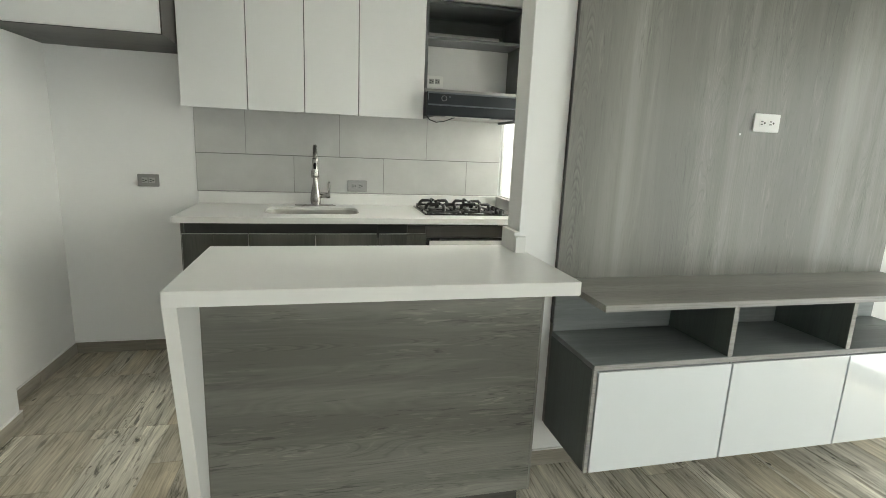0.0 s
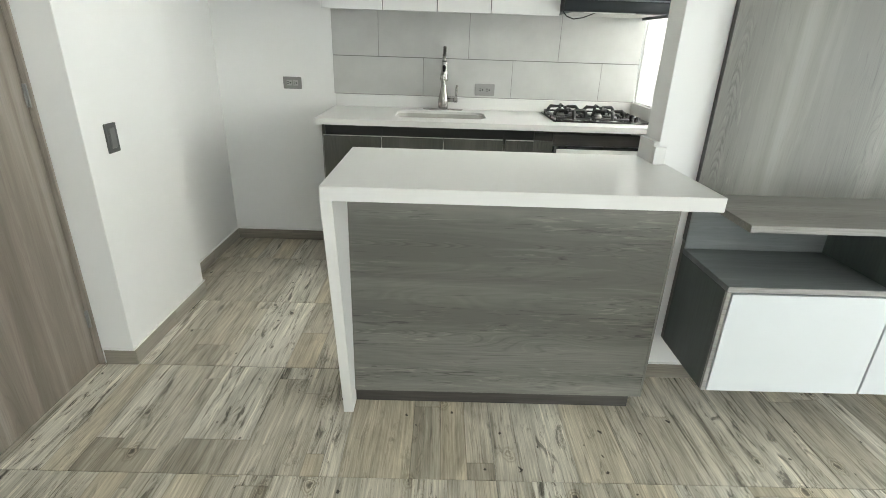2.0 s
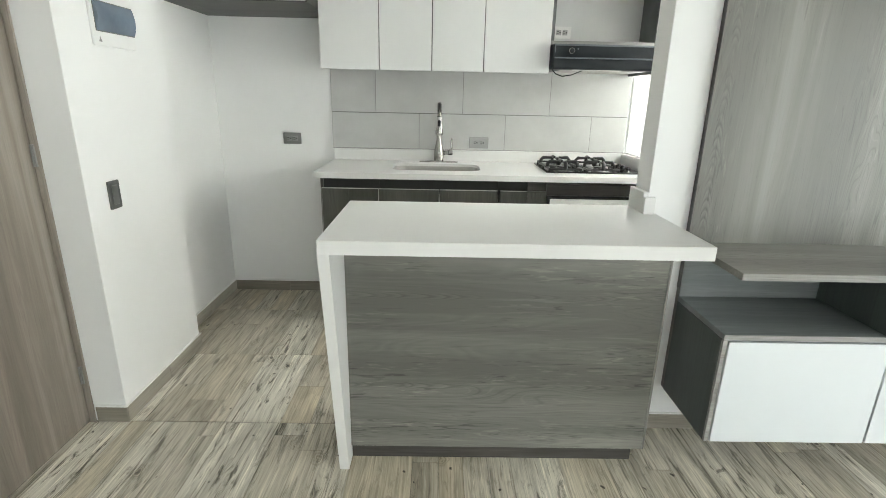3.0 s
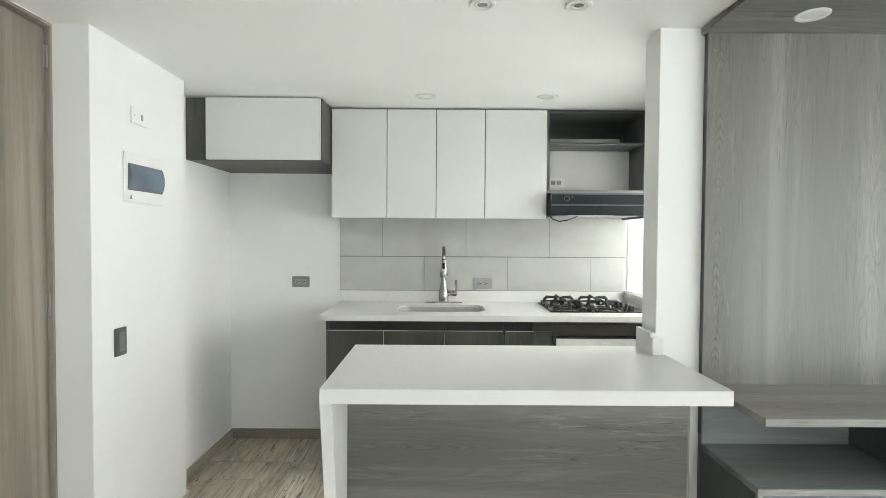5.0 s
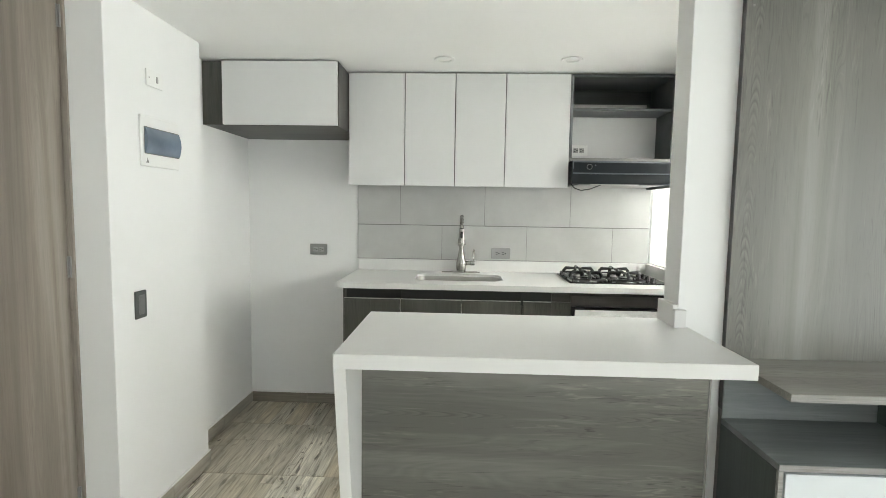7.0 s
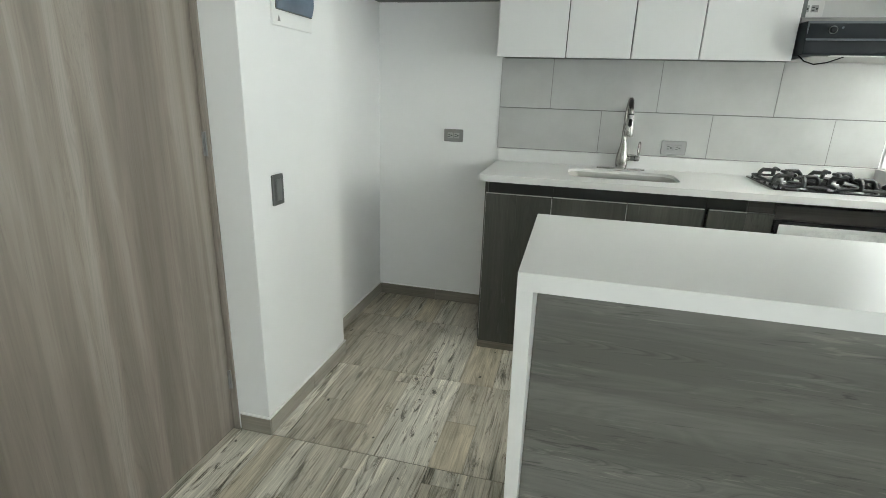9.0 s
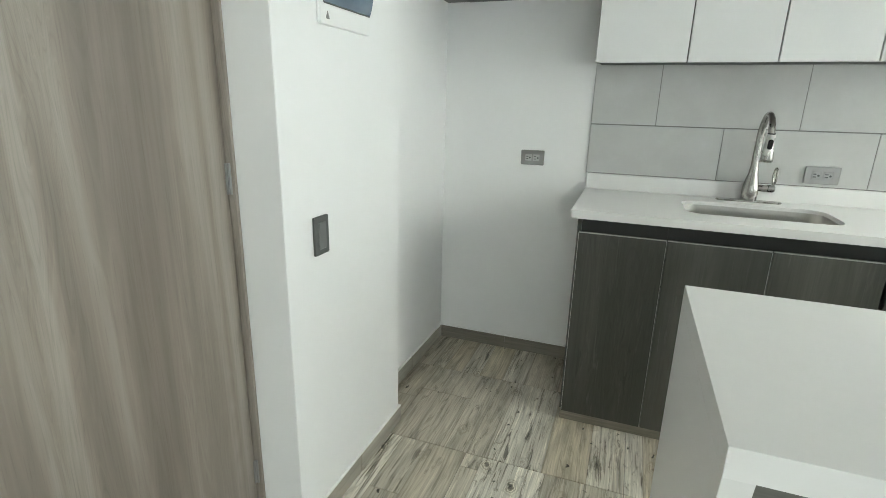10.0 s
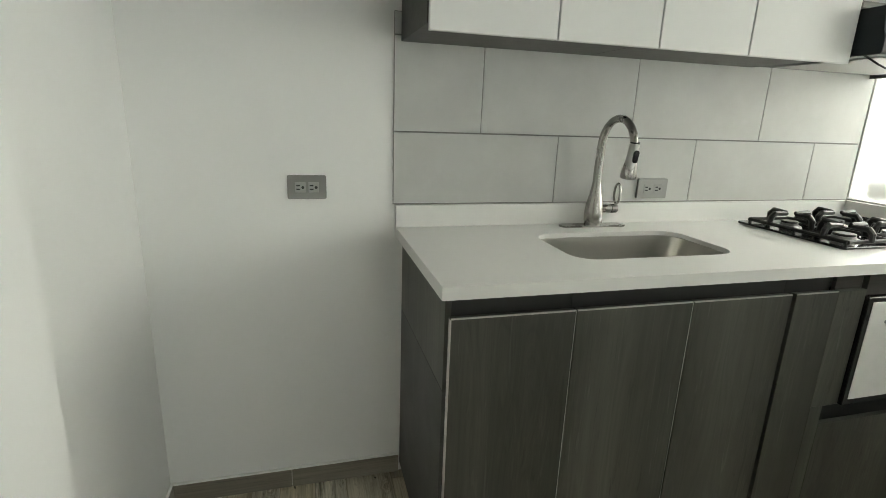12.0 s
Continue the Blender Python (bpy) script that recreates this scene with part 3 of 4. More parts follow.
part("back_panel", box(IX0 + 0.0385, IY1 - 0.0295, 0.07, WING - 0.006, IY1 - 0.012, IT - 0.048, 0.001), SATIN, island, "white back panel")
part("body", box(IX0 + 0.0385, IF + 0.0355, 0.07, WING - 0.006, IY1 - 0.03, IT - 0.048, 0.001), CARCASS, island)
part("plinth", box(IX0 + 0.0385, IF + 0.018, 0.0, 0.862, IF + 0.034, 0.0655, 0.001), DARK_H, island)

# ---- base cabinets ----
CF, DTOP, DBOT = 2.79, 0.908, 0.05
CX0, CX1, SINK_END = -0.671, 1.342, 0.400


def base_cabinet(x0, x1, splits, label):
    c = thing("base_cabinet", ((x0 + x1) / 2, (CF + BACK) / 2, 0), label, "kitchen cabinet", "base cabinets along the wall")
    part("body", box(x0 + 0.0005, CF + 0.021, DBOT, x1 - 0.0005, BACK - 0.012, 0.70, 0.001), CARCASS, c)
    part("side_panel", box(x0 + 0.0005, CF + (0.021 if x0 == CX0 else 0.051), 0.701, x0 + 0.0165, BACK - 0.012, 0.968, 0.001), DARK_V, c)
    part("side_panel", box(x1 - 0.0165, CF + 0.051, 0.701, x1 - 0.0005, BACK - 0.012, 0.968, 0.001), DARK_V, c)
    part("finger_rail", box(x0 + (0.017 if x0 == CX0 else 0.0002), CF + 0.035, DTOP - 0.03, x1 - 0.0002, CF + 0.05, 0.968, 0.001), SLOT, c, "dark recessed finger rail")
    for a, b in zip(splits, splits[1:]):
        d = part("door", box(a + 0.002, CF, DBOT, b - 0.002, CF + 0.0185, DTOP, 0.0008), DARK_V, c)
        part("edge_band", box(a + 0.0025, CF - 0.0004, DTOP - 0.003, b - 0.0025, CF + 0.004, DTOP + 0.0006, 0), EDGE, d, "pale edge band")
        if a == splits[0] and x0 == CX0:
            part("edge_band", box(a + 0.0017, CF - 0.0004, DBOT + 0.001, a + 0.0034, CF + 0.018, DTOP - 0.004, 0), EDGE, d, "pale edge band")
        if b < SINK_END:
            part("edge_band", box(b - 0.0032, CF - 0.0004, DBOT + 0.001, b - 0.0017, CF + 0.018, DTOP - 0.004, 0), EDGE, d, "pale edge band")
    return c


base_cabinet(CX0, -0.318, (CX0 + 0.008, -0.318), "dark wood laminate base cabinet at the niche end")
base_cabinet(-0.318, 0.405, (-0.318, 0.047, SINK_END), "dark wood laminate two-door base cabinet under the sink")
base_cabinet(0.405, 0.582, (0.412, 0.5808), "narrow dark wood laminate base cabinet")
oc = thing("oven_cabinet", (0.96, 3.1, 0), "dark wood laminate cabinet holding a built-in oven", "kitchen cabinet", "base cabinets along the wall")
part("body", box(0.5835, CF + 0.62 - 0.1, DBOT, CX1 - 0.001, BACK - 0.012, 0.968, 0.001), CARCASS, oc)
part("filler", box(0.5795, CF, 0.505, 0.694, CF + 0.0185, 0.908, 0.001), DARK_V, oc)
part("filler", box(0.5795, CF, DBOT, 0.632, CF + 0.0185, 0.5045, 0.001), DARK_V, oc)
part("filler_rail", box(0.584, CF + 0.0195, 0.80, 0.694, CF + 0.032, 0.955, 0.001), DARK_H, oc)
part("top_rail", box(0.6945, CF + 0.002, 0.888, CX1 - 0.001, CF + 0.02, 0.955, 0.001), DARK_H, oc)
part("filler", box(1.296, CF, 0.505, CX1 - 0.002, CF + 0.0185, 0.887, 0.001), SATIN, oc, "white end filler")
part("drawer_front", box(0.634, CF, DBOT, CX1 - 0.002, CF + 0.0185, 0.437, 0.001), DARK_V, oc)
part("finger_rail", box(0.634, CF + 0.03, 0.42, CX1 - 0.002, CF + 0.045, 0.504, 0.001), SLOT, oc, "dark finger groove")
part("side_panel", box(0.584, CF + 0.046, DBOT, 0.600, CF + 0.5, 0.955, 0.001), CARCASS, oc)
part("shelf", box(0.601, CF + 0.02, 0.488, CX1 - 0.002, CF + 0.5, 0.503, 0.001), CARCASS, oc)
pl = thing("plinth", (0.3, CF + 0.02, 0), "wood-look tile plinth under the base cabinets", "plinth", kind="structure")
for i in range(4):
    a = CX0 + 0.005 + i * 0.5
    part("tile", box(a, CF + 0.012, 0.001, min(a + 0.498, CX1), CF + 0.021, 0.048, 0.0008), SKIRT_X_SHADED, pl)

# ---- worktop, sink, tap ----
SX0, SY0, SX1, SY1 = -0.256, 2.91, 0.305, 3.232
wt = thing("countertop", (0.33, 3.07, 0.972), "white quartz worktop with upstand and a sink cut-out", "countertop")
hole = rounded(SX0, SY0, SX1, SY1, 0.075, 10)
part("slab", pierced([(-0.696, 2.75), (1.356, 2.75), (1.356, BACK - 0.002), (-0.696, BACK - 0.002)], hole, 0.972, CT), QUARTZ, wt)
part("upstand", box(-0.696, BACK - 0.024, CT + 0.0005, 1.334, BACK - 0.002, 1.084, 0.001), QUARTZ, wt)
part("upstand", box(1.335, 2.76, CT + 0.0005, 1.357, BACK - 0.002, 1.084, 0.001), QUARTZ, wt)
sink = thing("sink", ((SX0 + SX1) / 2, (SY0 + SY1) / 2, 0.8), "brushed stainless steel undermount sink bowl", "sink")


def bowl():
    b = bmesh.new()
    levels = ((0.0012, 0.074, CT - 0.015), (0.005, 0.072, CT - 0.0155), (0.007, 0.07, 0.96), (0.014, 0.066, 0.83), (0.028, 0.055, 0.808), (0.06, 0.045, 0.80))
    rings = []
    for inset, r, z in levels:
        rings.append([b.verts.new((x, y, z)) for x, y in rounded(SX0 + inset, SY0 + inset, SX1 - inset, SY1 - inset, r, 8)])
    for a, c in zip(rings, rings[1:]):
        n = len(a)
        for i in range(n):
            b.faces.new((a[i], a[(i + 1) % n], c[(i + 1) % n], c[i]))
    b.faces.new(rings[-1])
    return b


part("bowl", bowl(), BOWL, sink)
part("drain", lathe([(0.045, 0.801), (0.045, 0.804), (0.034, 0.803), (0.03, 0.799), (0, 0.799)], 28, ((SX0 + SX1) / 2, (SY0 + SY1) / 2, 0)), CHROME, sink, "polished drain")

FX, FY = 0.04, 3.335
tap = thing("kitchen_tap", (FX, FY, CT), "brushed nickel pull-down kitchen tap with side lever", "tap")
part("deck_plate", prism(rounded(FX - 0.135, FY - 0.028, FX + 0.135, FY + 0.028, 0.027, 8), CT, CT + 0.006, "Z", 0.0012), NICKEL, tap)
part("tap_body", lathe([(0, 0.006), (0.031, 0.006), (0.0315, 0.012), (0.033, 0.018), (0.0345, 0.04), (0.0335, 0.066), (0.0285, 0.094), (0.0225, 0.122), (0.0178, 0.15), (0.0168, 0.158), (0, 0.158)], 36, (FX, FY, CT)), NICKEL, tap)
R = 0.094
pts = [(FX, FY, CT + 0.15), (FX, FY, CT + 0.22), (FX, FY - 0.002, CT + 0.285)]
pts += [(FX, FY - 0.004 - R + R * math.cos(a), CT + 0.298 + R * math.sin(a)) for a in [radians(d) for d in range(0, 171, 10)]]
part("neck", tube(pts, [max(0.0130, 0.0162 - 0.0004 * i) for i in range(len(pts))], 24), NICKEL, tap)
tilt = pose(FX, FY - 0.1945, CT + 0.318, 7, 0, 0)
part("collar", lathe([(0.0145, 0.002), (0.0145, -0.003), (0, -0.003)], 28, (0, 0, 0), tilt), SLOT, tap, "dark joint under the neck")
head = part("spray_head", lathe([(0, -0.0032), (0.0158, -0.0032), (0.0165, -0.014), (0.0175, -0.04), (0.0205, -0.066), (0.0265, -0.104), (0.0265, -0.113), (0.0245, -0.118), (0.0225, -0.114), (0, -0.114)], 32, (0, 0, 0), tilt), NICKEL, tap)
bt = prism(rounded(-0.0095, -0.021, 0.0095, 0.021, 0.0092, 7), 0.0, 0.009, "Z", 0.002)
bmesh.ops.transform(bt, matrix=tilt @ pose(0, -0.0135, -0.043, 94, 0, 0), verts=bt.verts)
part("button", bt, BLACK, head, "black spray button")
lever = tube([(FX + 0.024, FY, CT + 0.066), (FX + 0.042, FY, CT + 0.066), (FX + 0.066, FY, CT + 0.066)], [0.0155, 0.0150, 0.0165], 24)
part("lever_hub", lever, NICKEL, tap)
part("ring", tube([(FX + 0.0662, FY, CT + 0.066), (FX + 0.0688, FY, CT + 0.066)], 0.0158, 24), SLOT, tap, "dark joint ring")
cap = tube([(FX + 0.069, FY, CT + 0.066), (FX + 0.071, FY, CT + 0.066), (FX + 0.092, FY, CT + 0.066), (FX + 0.097, FY, CT + 0.066)], [0.0155, 0.0172, 0.0165, 0.011], 24)
loop = [(FX + 0.088 + 0.004 * math.sin(a), FY - 0.004 - 0.0125 * math.sin(a), CT + 0.122 - 0.038 * math.cos(a)) for a in [2 * math.pi * i / 24 for i in range(25)]]
tube(loop, 0.0042, 10, bm=cap)
part("lever", cap, NICKEL, tap, "brushed nickel loop lever")

# ---- hob ----
HX0, HY0, HX1, HY1 = 0.705, 2.895, 1.305, 3.335
hob = thing("gas_hob", ((HX0 + HX1) / 2, (HY0 + HY1) / 2, CT), "black glass gas hob with cast iron pan supports", "hob")
part("glass_plate", prism(rounded(HX0, HY0, HX1, HY1, 0.012, 4), CT + 0.0008, CT + 0.009, "Z", 0.002), DARKGLASS, hob)
HZ = CT + 0.009
for bxx in (0.825, 1.06):
    for byy, s in ((2.992, 1.0), (3.205, 0.82)):
        bn = part("burner", lathe([(0.054 * s, 0), (0.05 * s, 0.006), (0.038 * s, 0.008), (0.036 * s, 0.016), (0, 0.016)], 28, (bxx, byy, HZ)), BURNER, hob, "grey cast burner base")
        part("burner_cap", lathe([(0.034 * s, 0.0162), (0.036 * s, 0.019), (0.034 * s, 0.024), (0, 0.0245)], 28, (bxx, byy, HZ)), IRON, bn, "black burner cap")
    gr = bmesh.new()
    w, y0, y1 = 0.098, 2.905, 3.295
    tube([(bxx - w, y0, HZ + 0.014), (bxx - w, y1, HZ + 0.014), (bxx + w, y1, HZ + 0.014), (bxx + w, y0, HZ + 0.014), (bxx - w, y0, HZ + 0.014)], 0.0075, 8, bm=gr)
    for sx in (-1, 1):
        for sy in (y0 + 0.004, 3.098, y1 - 0.004):
            tube([(bxx + sx * w, sy, HZ), (bxx + sx * w, sy, HZ + 0.015)], 0.006, 8, bm=gr)
        for byy in (2.992, 3.205):
            tube([(bxx + sx * w, byy, HZ + 0.012), (bxx + sx * (w - 0.004), byy, HZ + 0.038), (bxx + sx * (w - 0.016), byy, HZ + 0.052), (bxx + sx * 0.022, byy, HZ + 0.052)],
                 [0.0095, 0.0115, 0.0115, 0.008], 8, bm=gr)
    for byy in (2.992, 3.205):
        for sy in (-1, 1):
            tube([(bxx, byy + sy * 0.092, HZ + 0.012), (bxx, byy + sy * 0.089, HZ + 0.038), (bxx, byy + sy * 0.077, HZ + 0.052), (bxx, byy + sy * 0.022, HZ + 0.052)],
                 [0.0095, 0.0115, 0.0115, 0.008], 8, bm=gr)
    part("pan_support", gr, IRON, hob)
for i in range(4):
    kb = lathe([(0, 0.026), (0.013, 0.026), (0.017, 0.022), (0.019, 0.004), (0.022, 0.0), (0, 0)], 24, (1.228, 2.955 + i * 0.085, HZ))
    box(1.225, 2.955 + i * 0.085 - 0.016, HZ + 0.024, 1.231, 2.955 + i * 0.085 + 0.016, HZ + 0.029, 0.001, bm=kb)
    part("knob", kb, BLACK, hob)

# ---- oven ----
oven = thing("oven", (0.995, CF + 0.2, 0.505), "built-in oven with film on a door whitened for its reflection", "oven")
OX0, OX1, OZ0, OZ1 = 0.697, 1.293, 0.505, 0.884
part("body", box(OX0 + 0.01, CF + 0.02, OZ0 + 0.002, OX1 - 0.01, CF + 0.5, OZ1 - 0.01, 0.002), BLACK, oven)
of = box(OX0, CF - 0.012, OZ0, OX1, CF + 0.0195, OZ1, 0.002)
part("door_frame", of, BLACK, oven)
# Whole front whitened: the glass's reflection is in its colour.
gl = part("door_glass", box(OX0 + 0.018, CF - 0.0155, OZ0 + 0.022, OX1 - 0.012, CF - 0.0125, OZ1 - 0.016, 0.0008), OVENFACE, oven, "oven front, white for film and painted reflection")
part("film", box(OX0 + 0.12, CF - 0.018, OZ1 - 0.075, OX1 - 0.03, CF - 0.016, OZ1 - 0.035, 0.0006), FILM, gl, "wrinkled clear protective film")
oh = tube([(OX0 + 0.06, CF - 0.045, OZ1 - 0.085), (OX1 - 0.06, CF - 0.045, OZ1 - 0.085)], 0.009, 16)
for x in (OX0 + 0.09, OX1 - 0.09):
    tube([(x, CF - 0.014, OZ1 - 0.085), (x, CF - 0.044, OZ1 - 0.085)], 0.006, 12, bm=oh)
part("handle", oh, STEEL, oven)

# ---- wall cupboards ----
UF, UZ0, UZ1 = 3.015, 1.592, 2.286


def wall_cupboard(x0, x1, splits, label):
    c = thing("wall_cupboard", ((x0 + x1) / 2, (UF + BACK) / 2, UZ0), label, "kitchen cabinet", "wall cupboards above the worktop")
    part("body", box(x0 + 0.0005, UF + 0.0195, UZ0 + 0.018, x1 - 0.0005, BACK - 0.011, UZ1 + 0.006, 0.001), DARK_H, c, "charcoal wood carcass")
    for a, b in zip(splits, splits[1:]):
        d = part("door", box(a + 0.0026, UF, UZ0, b - 0.0026, UF + 0.018, UZ1, 0.001), SATIN, c)
    return c


wall_cupboard(-0.684, -0.012, (-0.683, -0.328, -0.012), "white two-door wall cupboard with charcoal carcass")
wall_cupboard(-0.012, 0.700, (-0.012, 0.301, 0.699), "white two-door wall cupboard beside the range hood")
ou = thing("open_shelf_unit", (1.03, 3.2, 1.745), "charcoal open shelf unit above the range hood", "shelf unit")
part("side_panel", box(0.701, UF + 0.012, 1.778, 0.718, BACK - 0.003, 2.270, 0.001), SHELFGREY, ou)
part("side_panel", box(1.318, UF + 0.002, 1.60, 1.336, BACK - 0.003, 2.270, 0.001), SHELFGREY, ou)
part("top_panel", box(0.701, UF + 0.002, 2.2705, 1.336, BACK - 0.003, 2.288, 0.001), SHELFGREY, ou)
SB = 3.27             # face of the false back over the duct
part("shelf", box(0.7185, UF + 0.02, 2.070, 1.3175, SB - 0.0005, 2.086, 0.001), SHELFGREY, ou)
part("bottom_panel", box(0.701, UF - 0.001, 1.758, 1.3175, BACK - 0.003, 1.7775, 0.001), PLY, ou, "pale grey front edge")
part("back_panel", box(0.7185, BACK - 0.014, 2.0, 1.3175, BACK - 0.003, 2.270, 0.001), SHELFGREY, ou)
part("back_panel", box(0.7185, SB, 1.778, 1.3175, SB + 0.016, 2.0695, 0.001), SATIN, ou, "white back panel")
part("duct_cover", box(0.7185, SB, 2.07, 1.25, SB + 0.09, 2.155, 0.001), SATIN, ou, "white duct cover behind the shelf")

hood = thing("range_hood", (1.01, 3.16, 1.6), "dark grey slim range hood with a loose cable", "range hood")
HX = (0.704, 1.312)
HF = 2.945
part("body", prism([(HF, 1.754), (BACK - 0.012, 1.754), (BACK - 0.012, 1.614), (HF - 0.012, 1.614), (HF - 0.018, 1.624), (HF - 0.016, 1.667), (HF - 0.008, 1.684)], HX[0], HX[1], "X", 0.0015), HOODGREY, hood)
part("trim", box(HX[0] + 0.004, HF - 0.021, 1.673, HX[1] - 0.004, HF - 0.009, 1.681, 0.002), HOODBAND, hood, "mid grey trim strip")
part("end_cap", box(HX[0] + 0.004, HF - 0.006, 1.686, HX[0] + 0.010, HF - 0.001, 1.75, 0.002), HOODBAND, hood)
part("top_edge", box(HX[0] + 0.004, HF - 0.003, 1.744, HX[1] - 0.004, HF + 0.002, 1.7535, 0.001), HOODBAND, hood)
kn = lathe([(0, 0.014), (0.010, 0.014), (0.013, 0.011), (0.014, 0)], 24, (HX[0] + 0.105, HF - 0.002, 1.717), pose(0, 0, 0, 90, 0, 0))
kd = part("knob", kn, HOODGREY, hood)
part("knob_ring", lathe([(0.0145, 0.001), (0.0145, 0.006), (0.017, 0.006), (0.017, 0.001)], 28, (HX[0] + 0.105, HF - 0.002, 1.717), pose(0, 0, 0, 90, 0, 0)), GREYPLASTIC, kd, "grey ring")
part("badge", box(HX[0] + 0.137, HF - 0.004, 1.722, HX[0] + 0.146, HF - 0.001, 1.731, 0.001), HOODBAND, hood)
part("filter", box(HX[0] + 0.06, HF + 0.03, 1.61, HX[1] - 0.04, BACK - 0.05, 1.613, 0.001), STEEL, hood, "pale metal grease filter")
part("light_lens", box(HX[0] + 0.12, HF - 0.006, 1.609, HX[1] - 0.2, HF + 0.024, 1.613, 0.001), LENS, hood)
part("cable", tube([(HX[0] + 0.002, HF + 0.10, 1.642), (HX[0] + 0.004, HF + 0.03, 1.612), (HX[0] + 0.02, HF + 0.0, 1.587), (HX[0] + 0.06, HF - 0.003, 1.574), (HX[0] + 0.11, HF - 0.003, 1.582), (HX[0] + 0.17, HF + 0.02, 1.604), (HX[0] + 0.19, HF + 0.03, 1.612)], 0.003, 8), BLACK, hood, "thin black cable")

# ---- cupboard over the fridge niche ----
fc = thing("fridge_cupboard", (-1.08, 3.07, 1.92), "white-fronted charcoal cupboard over the fridge niche", "kitchen cabinet")
FF = 2.765
part("body", box(-1.372, FF + 0.0195, 1.92, -0.688, BACK - 0.003, 2.288, 0.001), DARK_H, fc, "charcoal wood carcass")
part("filler", box(LEFT + 0.002, FF + 0.012, 1.922, -1.3725, BACK - 0.003, 2.286, 0.001), DARK_V, fc, "charcoal wood filler")
part("door", box(-1.370, FF, 1.923, -0.694, FF + 0.018, 2.286, 0.001), SATIN, fc)

# ---- media wall ----
TX0, TX1 = 1.055, 2.835
mp = thing("media_wall_panel", (1.9, TVW - 0.012, 0.22), "grey wood laminate panel with an overhanging top", "wall panel")
part("back_panel", box(TX0, TVW - 0.024, 0.224, TX1, TVW - 0.001, 2.2695, 0.001), PANEL_V, mp)
part("edge_strip", box(TX0 - 0.0015, TVW - 0.026, 0.70, TX0, TVW - 0.001, 2.2695, 0), CARCASS, mp, "dark side edge")
# Darker laminate than the panel: the canopy's underside shade is put into its colour.
part("canopy", box(TX0 - 0.016, 1.446, 2.270, TX1, TVW - 0.001, 2.293, 0.001), PANEL_H, mp, "wood laminate canopy board with shade in its tone")
part("canopy_edge", box(TX0 - 0.016, 1.4435, 2.274, TX1, 1.4455, 2.289, 0.0004), PANEL_V, mp, "lighter board edge")
part("screw_cap", box(TX0 + 0.022, TVW - 0.0252, 2.197, TX0 + 0.030, TVW - 0.0241, 2.205, 0.0003), PLY, mp, "small pale screw cap")
part("screw_anchor", lathe([(0, 0.0015), (0.005, 0.001), (0.005, 0)], 12, (1.865, TVW - 0.0241, 1.535), pose(0, 0, 0, 90, 0, 0)), WHITEPLASTIC, mp, "small white screw anchor")
mc = thing("media_cabinet", (1.9, 1.56, 0.222), "wall-hung grey media cabinet with gloss white doors", "media cabinet")
MY, PB = 1.405, TVW - 0.0245
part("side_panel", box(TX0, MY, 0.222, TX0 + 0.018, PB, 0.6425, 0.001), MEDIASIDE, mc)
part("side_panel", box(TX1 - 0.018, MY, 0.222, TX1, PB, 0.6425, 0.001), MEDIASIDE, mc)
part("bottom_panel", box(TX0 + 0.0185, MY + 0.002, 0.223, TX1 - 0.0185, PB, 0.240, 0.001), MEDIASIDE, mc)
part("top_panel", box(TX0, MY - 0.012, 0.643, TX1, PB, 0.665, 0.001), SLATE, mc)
part("front_edge", box(TX0, MY - 0.0142, 0.644, TX1, MY - 0.0125, 0.664, 0.0003), PLY, mc, "pale board edge")
part("upper_shelf", box(TX0 + 0.010, MY - 0.028, 0.874, TX1, PB, 0.900, 0.001), PANEL_L, mc)
part("front_edge", box(TX0 + 0.010, MY - 0.0302, 0.875, TX1, MY - 0.0285, 0.899, 0.0003), PLY, mc, "pale board edge")
for a in (TX0, TX1 - 0.0155):
    part("front_edge", box(a, MY - 0.0135, 0.223, a + 0.0155, MY - 0.0006, 0.6425, 0.0004), PLY, mc, "pale board edge")
DW = (TX1 - TX0 - 0.014) / 3
for i in range(3):
    a = TX0 + 0.014 + i * DW
    part("door", box(a + 0.0045, MY - 0.0195, 0.226, a + DW - 0.004 - (0.018 if i == 2 else 0), MY - 0.0008, 0.638, 0.0012), GLOSS, mc)
    if i < 2:
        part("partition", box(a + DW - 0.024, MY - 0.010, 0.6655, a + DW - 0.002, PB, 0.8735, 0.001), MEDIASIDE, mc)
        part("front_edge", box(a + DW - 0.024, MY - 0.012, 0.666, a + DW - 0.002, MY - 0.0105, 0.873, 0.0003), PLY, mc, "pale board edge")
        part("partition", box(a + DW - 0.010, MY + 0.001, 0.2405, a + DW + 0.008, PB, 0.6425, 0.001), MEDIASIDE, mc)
part("niche_back", box(TX0 + 0.002, TVW - 0.0295, 0.6655, TX1 - 0.002, PB, 0.8735, 0.0005), SLATE, mc)


